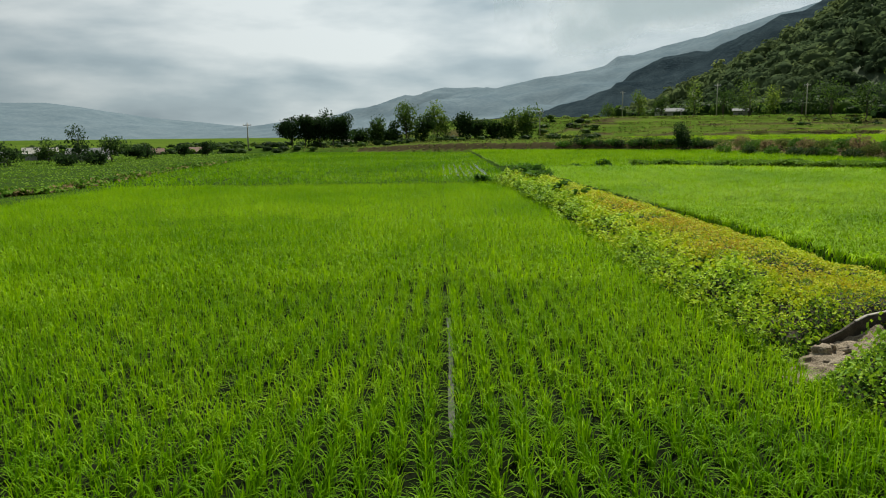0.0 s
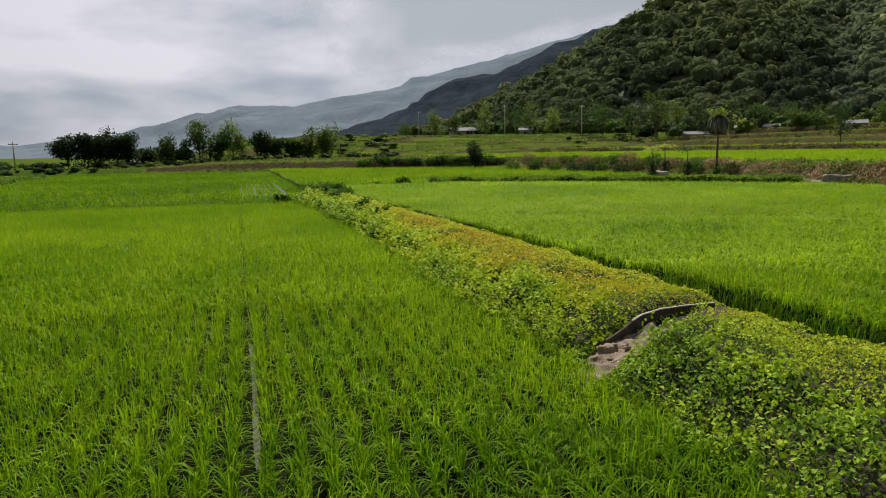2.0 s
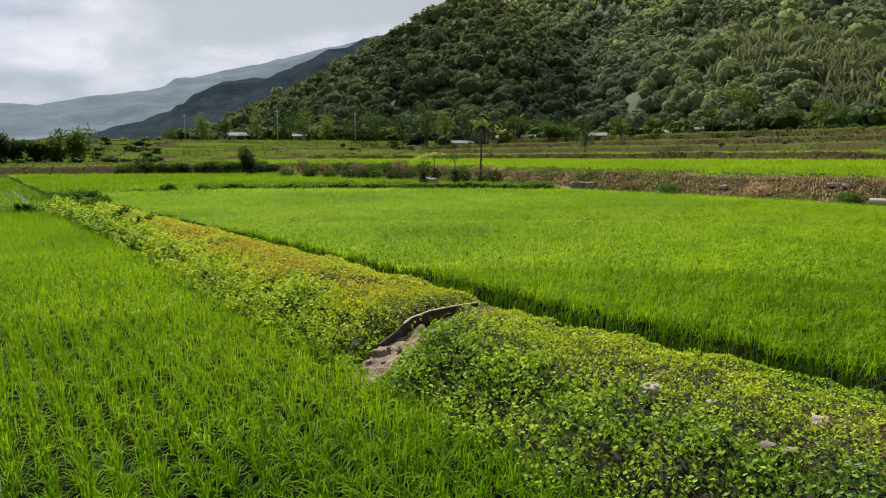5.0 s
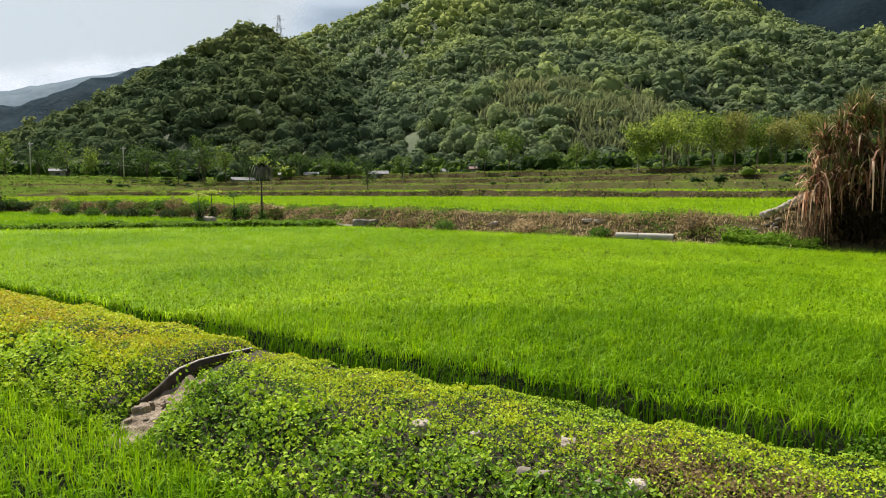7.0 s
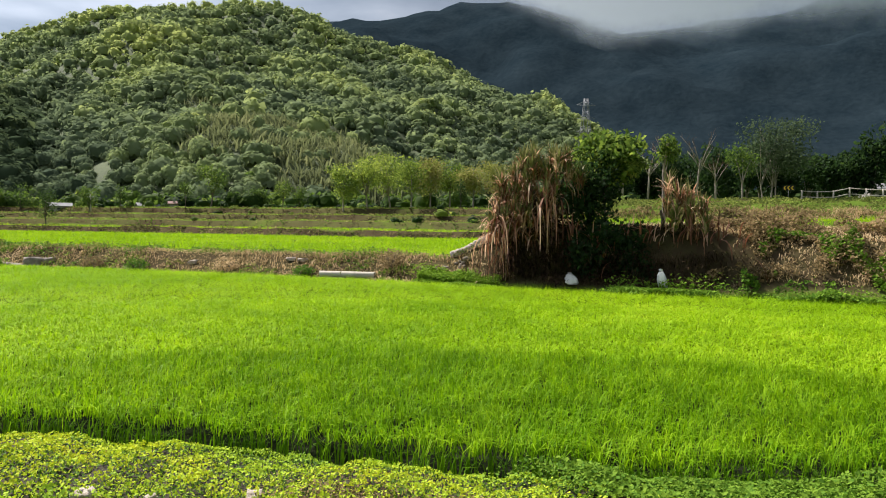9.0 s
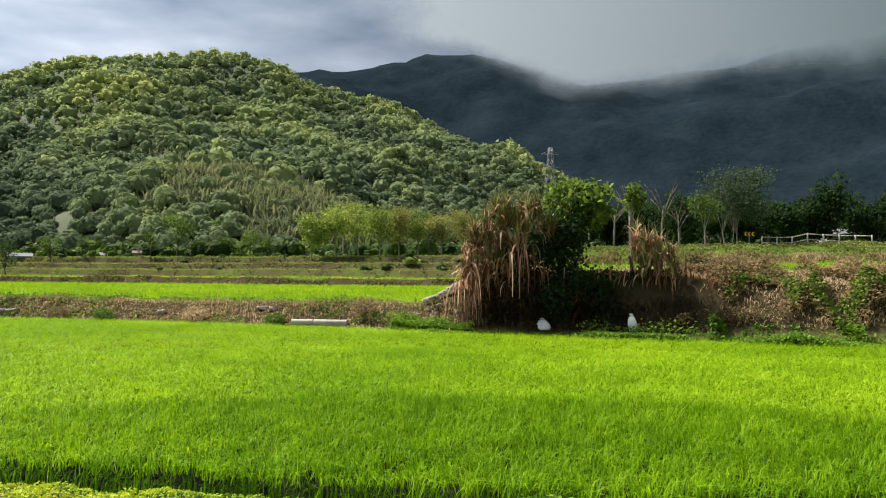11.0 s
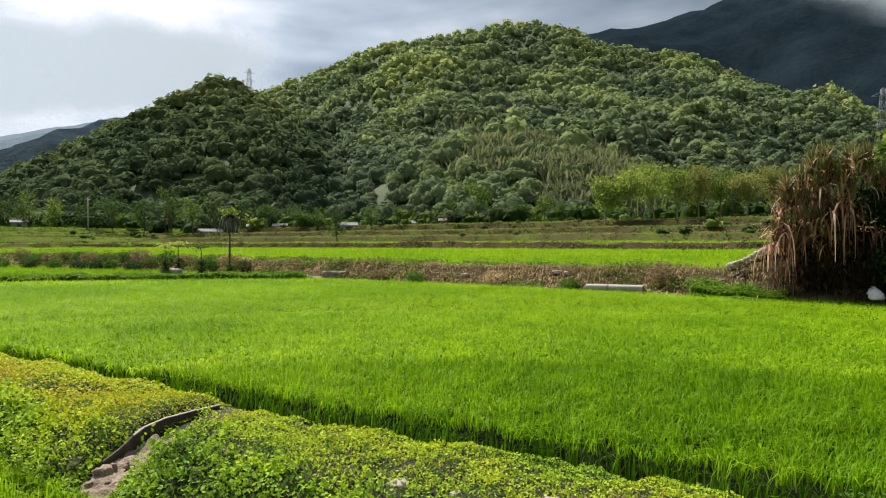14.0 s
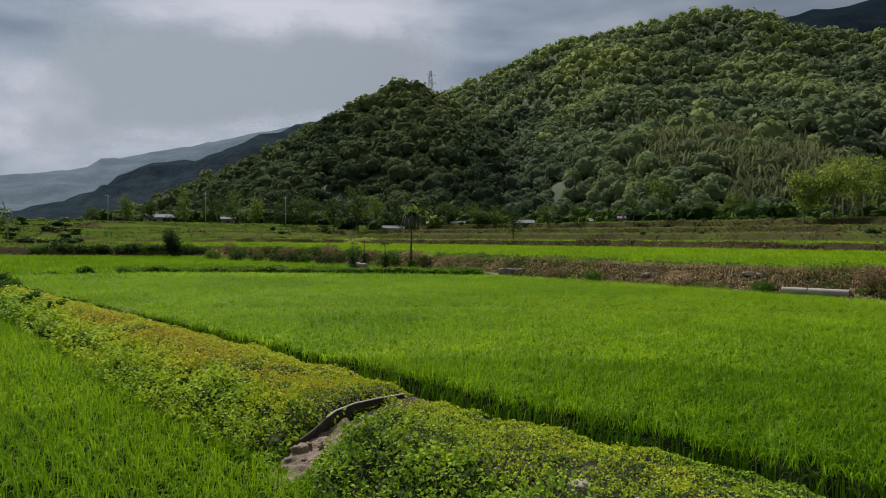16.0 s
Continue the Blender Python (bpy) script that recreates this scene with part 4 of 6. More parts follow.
weeds("weed_corner", "tall fresh green weeds at the corner of the dike", strip([(8.3, 0.5), (8.1, -0.7), (8.1, -2.2), (8.4, -4.5)], 0.9), 32000, 0.5, 0.05, 0.5, M_WEED, -1.2)
weeds("withered_patch", "withered brown creeper stems on the dike", strip([(6.35, 3.0), (6.4, 2.0), (6.65, 0.8)], 0.6), 9000, 0.2, 0.03, 0.15, M_DRY, 0.0)
weeds("weed_tuft", "dark green plants on the dike", strip([(4.9, 46.5), (5.3, 43.5), (5.6, 40)], 0.5), 1500, 0.9, 0.2, 0.1)
weeds("weed_tuft", "dark green plants on the dike", strip([(5.2, 33), (5.5, 29)], 0.35), 700, 0.7, 0.16, 0.15)
weeds("weed_tuft", "low dark weed at the corner of the paddy", strip([(2.2, 47.3), (3.0, 47.1)], 0.2), 160, 0.55, 0.2, 0.1)
weeds("bank_growth", "low green growth among the withered grass", zone_u(0.2, 3.4, 30, 42, 9, 110), 9000, 0.4, 0.12, 0.2, M_WEED, 0.2)
weeds("bank_growth", "olive scrub among the withered grass", zone_u(0.2, 3.4, 30, 42, 9, 110), 14000, 0.45, 0.1, 0.3, M_SCRUB, -0.1)
weeds("bank_growth", "green creepers on the high bank", zone_u(0.3, 3.4, 29, 38, -11, -2.5), 14000, 1.0, 0.12, 0.28, M_WEED, 0.15)
weeds("bank_growth", "bushy withered scrub on the high bank", zone_u(0.9, 6.5, 29, 44, -16, -1.2), 30000, 1.0, 0.1, 0.2, M_DRY, -0.25)
weeds("bank_growth", "olive scrub on the high bank", zone_u(0.8, 7.5, 29, 44, -16, -0.5), 9000, 0.8, 0.1, 0.3, M_SCRUB, 0.1)
weeds("bank_growth", "dark dead leaves on the earth face of the bank", zone_u(0.2, 3.4, 30, 40, -1.5, 6), 9000, 0.35, 0.07, 0.3, M_TWIG, -0.8)
for (u0, u1), dark, green in (((52.8, 54.2), 4000, 16000), ((61.8, 63.2), 22000, 5000), ((71.8, 73.4), 22000, 4000)):
    weeds("terrace_growth", "dark brown dead scrub on a terrace bank", zone_u(u0, u1, 20, 140, -10, 200), dark, 0.35, 0.11, 0.8, M_TWIG, -0.5)
    weeds("terrace_growth", "dark green scrub on a terrace bank", zone_u(u0, u1, 20, 140, -10, 200), green, 0.4, 0.12, 0.25, M_WEED, 0.0)
    dry_banks(20, 140, -10, 200, 50000, 0.4, 0.12, "withered brown grass on a terrace bank", lambda x, y, u, u0=u0, u1=u1: (u > u0) & (u < u1))
for u0, u1 in ((60.2, 61.7), (63.2, 64.6), (70.2, 71.7), (73.4, 76.5)):
    weeds("terrace_growth", "green weeds along the edge of a terrace", zone_u(u0, u1, 20, 150, -10, 200), 18000, 0.32, 0.12, 0.75, M_WEED, -0.7)
weeds("terrace_growth", "dark weeds along the lip of the rice terrace", zone_u(3.3, 3.9, 30, 50, 9, 110), 9000, 0.3, 0.1, 0.3, M_WEED, -0.3)
weeds("terrace_growth", "rough grass and scrub on the upper terraces", zone_u(55.6, 100, 60, 150, -10, 170), 26000, 0.35, 0.11, 0.45, M_SCRUB, -0.4)
weeds("terrace_growth", "scrubby grass on the second bank", zone_u(44.6, 46.2, 60, 110, 5, 150), 18000, 0.3, 0.11, 0.15, M_SCRUB, -0.3)
dry_banks(70, 110, 5, 150, 70000, 0.45, 0.15, "withered grass on the second bank", lambda x, y, u: (u > 44.7) & (u < 46.1))
weeds("terrace_growth", "grass and scrub on the high terrace", zone_u(20, 60, 50, 110, -40, 8), 26000, 0.4, 0.14, 0.12, M_SCRUB, -0.4)
dry_banks(46, 64, -30, 8, 26000, 0.6, 0.15, "withered grass on the high terrace", lambda x, y, u: (u > 18.5) & (u < 24))
weeds("terrace_growth", "grassy terraces beyond the far paddies", zone_u(0.3, 90, -30, 60, 95, 230), 16000, 0.14, 0.17, 0.2, M_SCRUB, -0.3)
weeds("bund_weeds", "rough weeds along the low bund", strip([(-24, 36), (-22, 40.5), (-22.6, 50), (-24.4, 66), (-25, 84), (-28, 120)], 0.7), 9000, 0.5, 0.2, 0.35)
weeds("bund_weeds", "withered weeds along the low bund", strip([(-24, 36), (-22, 40.5), (-22.6, 50), (-24.4, 66), (-25, 84)], 0.5), 4000, 0.4, 0.2, 0.3, M_DRY)
weeds("meadow", "rough green meadow beyond the low bund", lambda n: (rng.uniform(-75, -24, n), rng.uniform(42, 135, n)), 22000, 0.1, 0.11, 0.7, M_WEED, -0.9)

# ---------------------------------------------------------------- trees


def tree(bearing, dist, height, width, tint, label, low=0.3, lobes=9, count=900, leaf=0.0, bark=M_BARK, group="", name="tree", mat=None, sink=0.0, stems=1, lean=0.0, xy=None, flat=1.0):
    """A tree with trunk, limbs and a crown of many leaves gathered in uneven lobes."""
    x, y = place_at(bearing, dist) if xy is None else xy
    h = holder(name, (x, y, gz1(x, y) - sink), label, "tree", group)
    r = width / 2
    zc = height * (low + (1 - low) * 0.5)
    cen, rad = [], []
    for i in range(lobes):
        a, q = rng.uniform(0, 6.283), rng.uniform(0.15, 0.62)
        zz = rng.uniform(-0.3, 0.36)
        cen.append((r * q * math.cos(a) * (1 - 0.3 * abs(zz)), r * q * math.sin(a) * (1 - 0.3 * abs(zz)), zc + zz * height * (1 - low)))
        rad.append(r * rng.uniform(0.4, 0.62))
    cen, rad = np.array(cen), np.array(rad)
    cen[0], rad[0] = (0, 0, zc), r * 0.6
    chunks = []
    for s in range(stems):
        o = np.array([rng.normal(0, 0.16) * r, rng.normal(0, 0.16) * r, 0]) * (stems > 1)
        mid = o + [lean * height * 0.3 + rng.normal(0, 0.02) * height, rng.normal(0, 0.02) * height, height * low]
        top = np.array([lean * height * 0.5, 0, zc + height * (1 - low) * 0.22])
        w = 0.017 * height / math.sqrt(stems)
        chunks.append(tube([o - [0, 0, 0.3], o * 0.9 + mid * 0.1, mid, top], [w * 1.5, w * 1.05, w * 0.75, w * 0.2], 7))
        for i in range(min(lobes, 6)):
            c = cen[(i + s) % lobes]
            chunks.append(tube([mid * 0.85 + o * 0.15, (mid + c) / 2 + [0, 0, 0.05 * height], c], [w * 0.5, w * 0.33, w * 0.12], 5))
    part("trunk", mesh_np("trunk", *join(*chunks)[:3], smooth=True), bark, h)
    count = int(count * 1.35)
    pick = rng.integers(0, lobes, count)
    d = rng.normal(0, 1, (count, 3))
    d /= np.linalg.norm(d, axis=1)[:, None]
    rr = rad[pick][:, None] * rng.uniform(0.25, 1.1, (count, 1)) ** 0.7
    asp = np.array([1, 1, flat * min(1.3, max(0.6, height * (1 - low) / width))])
    p = cen[pick] + d * rr * asp
    leaf = (leaf or max(0.16, width * 0.085)) * 0.66
    t = np.clip(tint - 0.1 + rng.normal(0, 0.06, count) + 0.05 * rng.normal(0, 1, lobes)[pick], 0, 0.8)
    V, Q, T, C = leaves(p, leaf * rng.uniform(0.6, 1.4, count), 0.85, t, slim=0.75)
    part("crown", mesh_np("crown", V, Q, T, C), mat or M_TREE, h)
    return h


def bare_tree(bearing, dist, hh, lean, group):
    """A leafless tree: leaning trunk, forked limbs and a haze of twigs."""
    x, y = place_at(bearing, dist)
    h = holder("bare_tree", (x, y, gz1(x, y)), "leafless pale-barked tree with fine bare twigs", "tree", group)
    top = np.array([lean * hh, 0.4 * lean * hh, hh * 0.55])
    chunks = [tube([(0, 0, -0.3), tuple(top * 0.5 + [0.1, 0, 0]), tuple(top)], [0.15, 0.11, 0.08], 7)]
    ends = []
    for i in range(7):
        a = rng.uniform(0, 6.283)
        e = top + np.array([math.cos(a) * rng.uniform(0.9, 2.4), math.sin(a) * rng.uniform(0.9, 2.4), hh * rng.uniform(0.1, 0.3)])
        f = top * rng.uniform(0.65, 1.0)
        chunks.append(tube([tuple(f), tuple((f + e) / 2 + [0, 0, 0.2]), tuple(e)], [0.055, 0.035, 0.015], 5))
        ends += [f * (1 - q) + e * q for q in rng.uniform(0.35, 1.0, 16)]
    part("trunk", mesh_np("trunk", *join(*chunks)[:3], smooth=True), M_PALEBARK, h)
    n = len(ends)
    tagged(part("twigs", mesh_np("twigs", *blades(np.array(ends), rng.uniform(0, 6.283, n), rng.uniform(0.5, 1.3, n), rng.uniform(0.1, 0.8, n), np.full(n, 0.022), 2, rng.uniform(0.5, 1.0, n))), M_TWIG, h), kind="stuff")


def trees():
    # line of pale green trees at the edge of the terraces
    g = "row of pale green trees"
    for b, d, hh, w, ti in ((64.2, 122, 7.4, 7.6, 0.78), (66.0, 122, 9.0, 8.4, 0.8), (67.8, 126, 9.2, 8.6, 0.76), (69.4, 120, 8.4, 8.2, 0.74), (70.9, 123, 8.0, 7.6, 0.66), (72.4, 126, 8.8, 7.8, 0.66), (74.2, 122, 8.6, 7.8, 0.62), (76, 128, 8.8, 8.0, 0.58), (77.5, 128, 8, 5.4, 0.48)):
        tree(b, d, hh, w, ti, "slender tree with pale green airy crown", 0.26, 12, 2000, 0.5, M_PALEBARK, g, mat=M_SCRUB if b in (70.9, 74.2, 76) else M_TREE)
    tree(73.2, 118, 5.0, 3.4, 0.12, "dark rounded tree among paler ones", 0.15, 6, 600)
    # single trees in front of the hill
    tree(43.6, 130, 5.6, 3.9, 0.28, "dense dark tree with heart-shaped crown", 0.22, 7, 900, 0.34)
    tree(54.4, 142, 8.2, 6.6, 0.6, "spreading yellow-green tree beside the huts", 0.3, 10, 1100, 0.45)
    tree(57.5, 146, 4.6, 5.4, 0.48, "broad green bushy tree", 0.1, 8, 700, 0.4)
    tree(59.6, 146, 5.6, 5.0, 0.6, "broad pale green bushy tree", 0.2, 8, 700, 0.4)
    tree(60.8, 148, 4.2, 5.0, 0.5, "low spreading green tree", 0.1, 7, 600, 0.4)
    tree(52.6, 140, 4.6, 4.0, 0.5, "small green tree near the huts", 0.2, 6, 500)
    tree(31.4, 190, 12.0, 7.0, 0.52, "tall feathery bamboo clump", 0.2, 11, 900, 0.6, M_BARK, "", "bamboo_clump", stems=4)
    tree(33.0, 186, 9.0, 5.6, 0.62, "round pale green tree by the road", 0.35, 7, 800, 0.5)
    tree(29.6, 188, 8.0, 9.0, 0.3, "broad grey-green tree beside the road", 0.1, 9, 800, 0.6)
    tree(36.2, 184, 7.6, 7.0, 0.22, "dark green tree by the sheds", 0.15, 8, 700, 0.55)
    tree(38.4, 184, 6.6, 8.0, 0.34, "grey-green spreading tree by the sheds", 0.15, 8, 700, 0.55)
    tree(40.5, 170, 5.8, 6.0, 0.45, "green tree by the sheds", 0.15, 8, 600, 0.5)
    tree(42.0, 165, 5.0, 6.0, 0.38, "low green tree by the sheds", 0.1, 8, 600, 0.5)
    tree(46.2, 150, 5.0, 5.0, 0.5, "palm-like green tree near the huts", 0.2, 8, 600, 0.45)
    tree(48.2, 150, 4.4, 4.0, 0.4, "small dark green tree near the huts", 0.2, 6, 500, 0.4)
    g = "roadside trees"
    for b, d, hh, w, ti in ((14.8, 230, 8, 5, 0.66), (16.4, 225, 6, 6, 0.4), (18.6, 215, 9, 8, 0.58), (20.6, 210, 8, 9, 0.35), (22.4, 205, 9.5, 9, 0.55), (24.0, 200, 7.4, 7, 0.66), (25.8, 200, 8, 10, 0.3), (27.6, 195, 8.4, 9, 0.34), (12.6, 250, 6, 7, 0.5), (34.6, 190, 8, 8, 0.2)):
        tree(b, d, hh, w, ti, "leafy roadside tree in front of the wooded hill", 0.0, 10, 750, 0.6, M_BARK, g)
    # dark round shrub on the far corner of the bank
    tree(17.9, 104, 4.4, 3.7, 0.04, "dark rounded evergreen shrub on the bank", 0.0, 9, 2200, 0.3, name="shrub")
    # far trees beyond the paddies
    g = "dark trees beyond the far paddies"
    for b, d, hh, w in ((-11.4, 150, 5.8, 6.4), (-10.4, 150, 6.2, 6.4), (-9.3, 151, 6.8, 6.8), (-8.3, 150, 6.8, 6.4), (-7.6, 150, 6.2, 5.4)):
        tree(b, d, hh, w, 0.03, "tall dark tree in a close clump", 0.16, 12, 2000, 0.6, M_BARK, g)
    g = "trees beyond the far paddies"
    for b, d, hh, w, ti in ((-5.0, 152, 5.8, 4.6, 0.34), (-3.8, 150, 4.6, 3.6, 0.26), (-2.7, 152, 6.8, 5.0, 0.42), (-1.4, 150, 4.8, 4.2, 0.22), (-0.3, 154, 6.6, 5.4, 0.58), (1.7, 150, 5.0, 4.0, 0.08), (2.8, 152, 3.4, 3.4, 0.3), (4.0, 152, 3.6, 3.8, 0.3), (5.4, 152, 5.2, 4.6, 0.5), (6.6, 152, 6.0, 4.4, 0.52), (-6.2, 155, 3.0, 4.0, 0.15)):
        tree(b, d, hh * 1.1, w * 1.35, ti, "leafy tree beyond the far paddies", 0.0, 11, 1400, 0.62, M_BARK, g)
    g = "trees round the settlement"
    for b, d, hh, w, ti in ((-30.4, 98, 2.5, 4.6, 0.2), (-27.9, 104, 3.0, 4.4, 0.36), (-26.1, 106, 4.6, 4.8, 0.1), (-26.8, 94, 1.6, 3.4, 0.1), (-25.2, 94, 1.5, 3.6, 0.08), (-24.0, 106, 4.0, 5.0, 0.3), (-22.4, 112, 2.0, 3.4, 0.1), (-21.6, 118, 2.2, 4.0, 0.14), (-19.2, 128, 2.0, 3.2, 0.08), (-17.6, 132, 2.2, 3.6, 0.1), (-31.9, 96, 2.4, 3.4, 0.08)):
        tree(b, d, hh, w, ti, "small dark leafy tree near the low houses", 0.02, 8, 700, 0.42, M_BARK, g)
    # dark wood behind the high bank
    g = "dark wood behind the terraces"
    for i in range(34):
        b = 80.5 + i * 0.98
        hh = rng.uniform(5.5, 8.8)
        tree(b, rng.uniform(98, 118), hh, rng.uniform(4.5, 7.5), rng.uniform(0.02, 0.16), "slender dark tree with bare pale trunk", 0.08, 10, 1100, 0.75, M_PALEBARK, g)
    g = "bare trees at the edge of the wood"
    for b, d, hh, lean in ((85.6, 94, 9.2, 0.05), (87.4, 93, 8.0, -0.06), (88.6, 92, 9.6, 0.02), (90.8, 92, 9.4, -0.1), (92.2, 95, 7.4, 0.06)):
        bare_tree(b, d, hh, lean, g)
    tree(96.0, 88, 8.9, 10.6, 0.3, "large grey-green tree with broad domed crown", 0.2, 22, 4400, 0.42, M_PALEBARK, mat=M_KNOLL, flat=0.75, stems=3)
    tree(94.0, 80, 5.4, 4.4, 0.48, "small light green tree in front of the wood", 0.35, 7, 700, 0.36, M_PALEBARK)


trees()


def edge_scrub():
    """Low bushes along the foot of the hill."""
    n = 560
    b, d = rng.uniform(radians(13), radians(104), n), rng.uniform(0, 1, n)
    near = np.interp(np.degrees(b), [11, 20, 35, 45, 60, 80, 104], [260, 212, 190, 158, 140, 122, 112])
    d = near + d * 60
    x, y = d * np.sin(b), d * np.cos(b)
    r = rng.uniform(0.9, 3.0, n) * (1 + 0.35 * ss(45, 30, np.degrees(b)))
    z = np.maximum(ground_z(x, y), hill_z(x, y)) + r * 0.4
    t = np.clip(0.36 - 0.14 * ss(45, 35, np.degrees(b)) + 0.25 * vnoise(x, y, 14, 99) + rng.normal(0, 0.13, n) - 0.3 * ss(76, 80, np.degrees(b)), 0.02, 0.9)
    me = mesh_np("edge_scrub", *scatter_crowns(np.stack([x, y, z], 1), r, r * rng.uniform(0.7, 1.2, n), t, FAR_CROWNS))
    thing("edge_scrub", me, M_TREE, "bushes and scrub along the foot of the hill", "scrub", kind="stuff")


edge_scrub()


def terrace_bushes():
    """Scattered low bushes on the upper terraces."""
    n = 2600
    x, y = rng.uniform(60, 150, n), rng.uniform(-10, 170, n)
    u = bank_u(x, y) - 2
    k = ((u > 82) & (u < 90)) | ((u > 53) & (u < 76) & (vnoise(x, y, 12, 105) > 0.1) & (rng.random(n) < 0.2))
    x, y = x[k], y[k]
    r = rng.uniform(0.25, 0.9, len(x))
    t = np.clip(rng.normal(0.25, 0.18, len(x)), 0.02, 0.7)
    me = mesh_np("terrace_bushes", *scatter_crowns(np.stack([x, y, ground_z(x, y) + r * 0.25], 1), r * 1.4, r, t, FAR_CROWNS))
    thing("terrace_bushes", me, M_TREE, "scattered low bushes on the upper terraces", "bushes", kind="stuff")


terrace_bushes()


def far_scrub():
    """Low scrub along the edge of the plain beyond the paddies."""
    n = 300
    b, d = rng.uniform(radians(-34), radians(12), n), rng.uniform(138, 190, n)
    x, y = d * np.sin(b), d * np.cos(b)
    r = rng.uniform(0.3, 1.0, n)
    t = np.clip(rng.normal(0.32, 0.16, n), 0.05, 0.7)
    me = mesh_np("far_scrub", *scatter_crowns(np.stack([x, y, ground_z(x, y) + r * 0.35], 1), r * 1.7, r, t, FAR_CROWNS))
    thing("far_scrub", me, M_TREE, "low dark scrub along the far edge of the plain", "scrub", kind="stuff")


far_scrub()

# ---------------------------------------------------------------- the overgrown mound on the high bank


def hanging(base, az, length, width, tint, out=0.4, seg=4):
    """Long limp leaves that arch out and hang down."""
    n = len(base)
    d = np.stack([np.cos(az), np.sin(az)], 1)
    side = np.stack([-d[:, 1], d[:, 0]], 1)
    V = []
    for k in range(seg + 1):
        s = k / seg
        o = length * out * (1 - (1 - s) ** 2)
        z = length * (0.14 * math.sin(s * 2.2) - 0.95 * s ** 1.35)
        c = base + np.concatenate([d * o[:, None], z[:, None]], 1)
        w = width * 0.5 * (1 - 0.75 * s ** 2)
        e = np.concatenate([side * w[:, None], np.zeros((n, 1))], 1)
        V += [c - e, c + e]
    m = 2 * seg + 2
    b = np.arange(n)[:, None] * m
    q = np.concatenate([b + np.array([[2 * k, 2 * k + 1, 2 * k + 3, 2 * k + 2]]) for k in range(seg)], 0)
    return np.stack(V, 1).reshape(-1, 3), q, None, np.repeat(tint, m)


def rosettes(heads, dead, fresh, length, spread, pale=0.0):
    """A skirt of limp dead sword leaves and a tuft of stiff living ones round each head (x, y, z, size)."""
    D, F = [], []
    for hx, hy, hz, s in heads:
        hue = rng.normal(0.36 + pale, 0.14)
        n = int(dead * 0.13 * s)
        b = np.array([hx, hy, hz]) + rng.normal(0, spread, (n, 3)) * [1, 1, 1.1]
        D.append(hanging(b, rng.uniform(0, 6.283, n), length * s * rng.gamma(6, 1 / 6, n).clip(0.4, 1.9), rng.uniform(0.035, 0.1, n), np.clip(rng.normal(hue, 0.22, n), 0, 0.85), rng.uniform(0.2, 0.95, n), 5))
        n = int(dead * 0.9 * s)
        b = np.array([hx, hy, hz + 0.1]) + rng.normal(0, spread * 0.7, (n, 3))
        D.append(blades(b, rng.uniform(0, 6.283, n), length * 1.05 * s * rng.uniform(0.5, 1.3, n), rng.uniform(0.1, 1.3, n), rng.uniform(0.05, 0.095, n), 5, np.clip(rng.normal(hue + 0.1, 0.27, n), 0, 0.95), rng.uniform(0.05, 0.55)))
        n = int(fresh * s * (0.4 + 1.4 * (hz > 5.0 or rng.random() < 0.2)))
        b = np.array([hx, hy, hz + 0.1]) + rng.normal(0, spread * 0.6, (n, 3))
        F.append(blades(b, rng.uniform(0, 6.283, n), 1.15 * s * rng.uniform(0.6, 1.25, n), rng.uniform(0.05, 0.6, n), rng.uniform(0.05, 0.1, n), 4, np.clip(rng.normal(0.35, 0.25, n), 0, 0.85), 0.1))
    return join(*D), join(*F)


M_REED = leafy("reed_leaf", [(0.0, (0.08, 0.09, 0.03)), (0.4, (0.15, 0.17, 0.05)), (0.75, (0.24, 0.26, 0.08)), (1.0, (0.38, 0.32, 0.16))], 0.25, 0.6, 0.3)


def twig_tangle(x, y, w, hh):
    """A heap of thin dead twigs and stalks leaning every way."""
    h = holder("thicket", (x, y, gz1(x, y) - 0.5), "tangle of dark dead twigs on the bank face", "plant", "dead thickets")
    n = 700
    b = rng.normal(0, 0.3, (n, 3)) * [w * 0.7, w, 0] + [0, 0, 0.1]
    b[:, 2] += rng.uniform(0, hh * 0.75, n)
    tagged(part("dead_growth", mesh_np("dead_growth", *blades(b, rng.uniform(0, 6.283, n), rng.uniform(0.3, 0.8, n), rng.uniform(0.5, 1.4, n), rng.uniform(0.014, 0.04, n), 2, rng.uniform(0, 0.4, n), 0.5)), M_TWIG, h), kind="stuff")


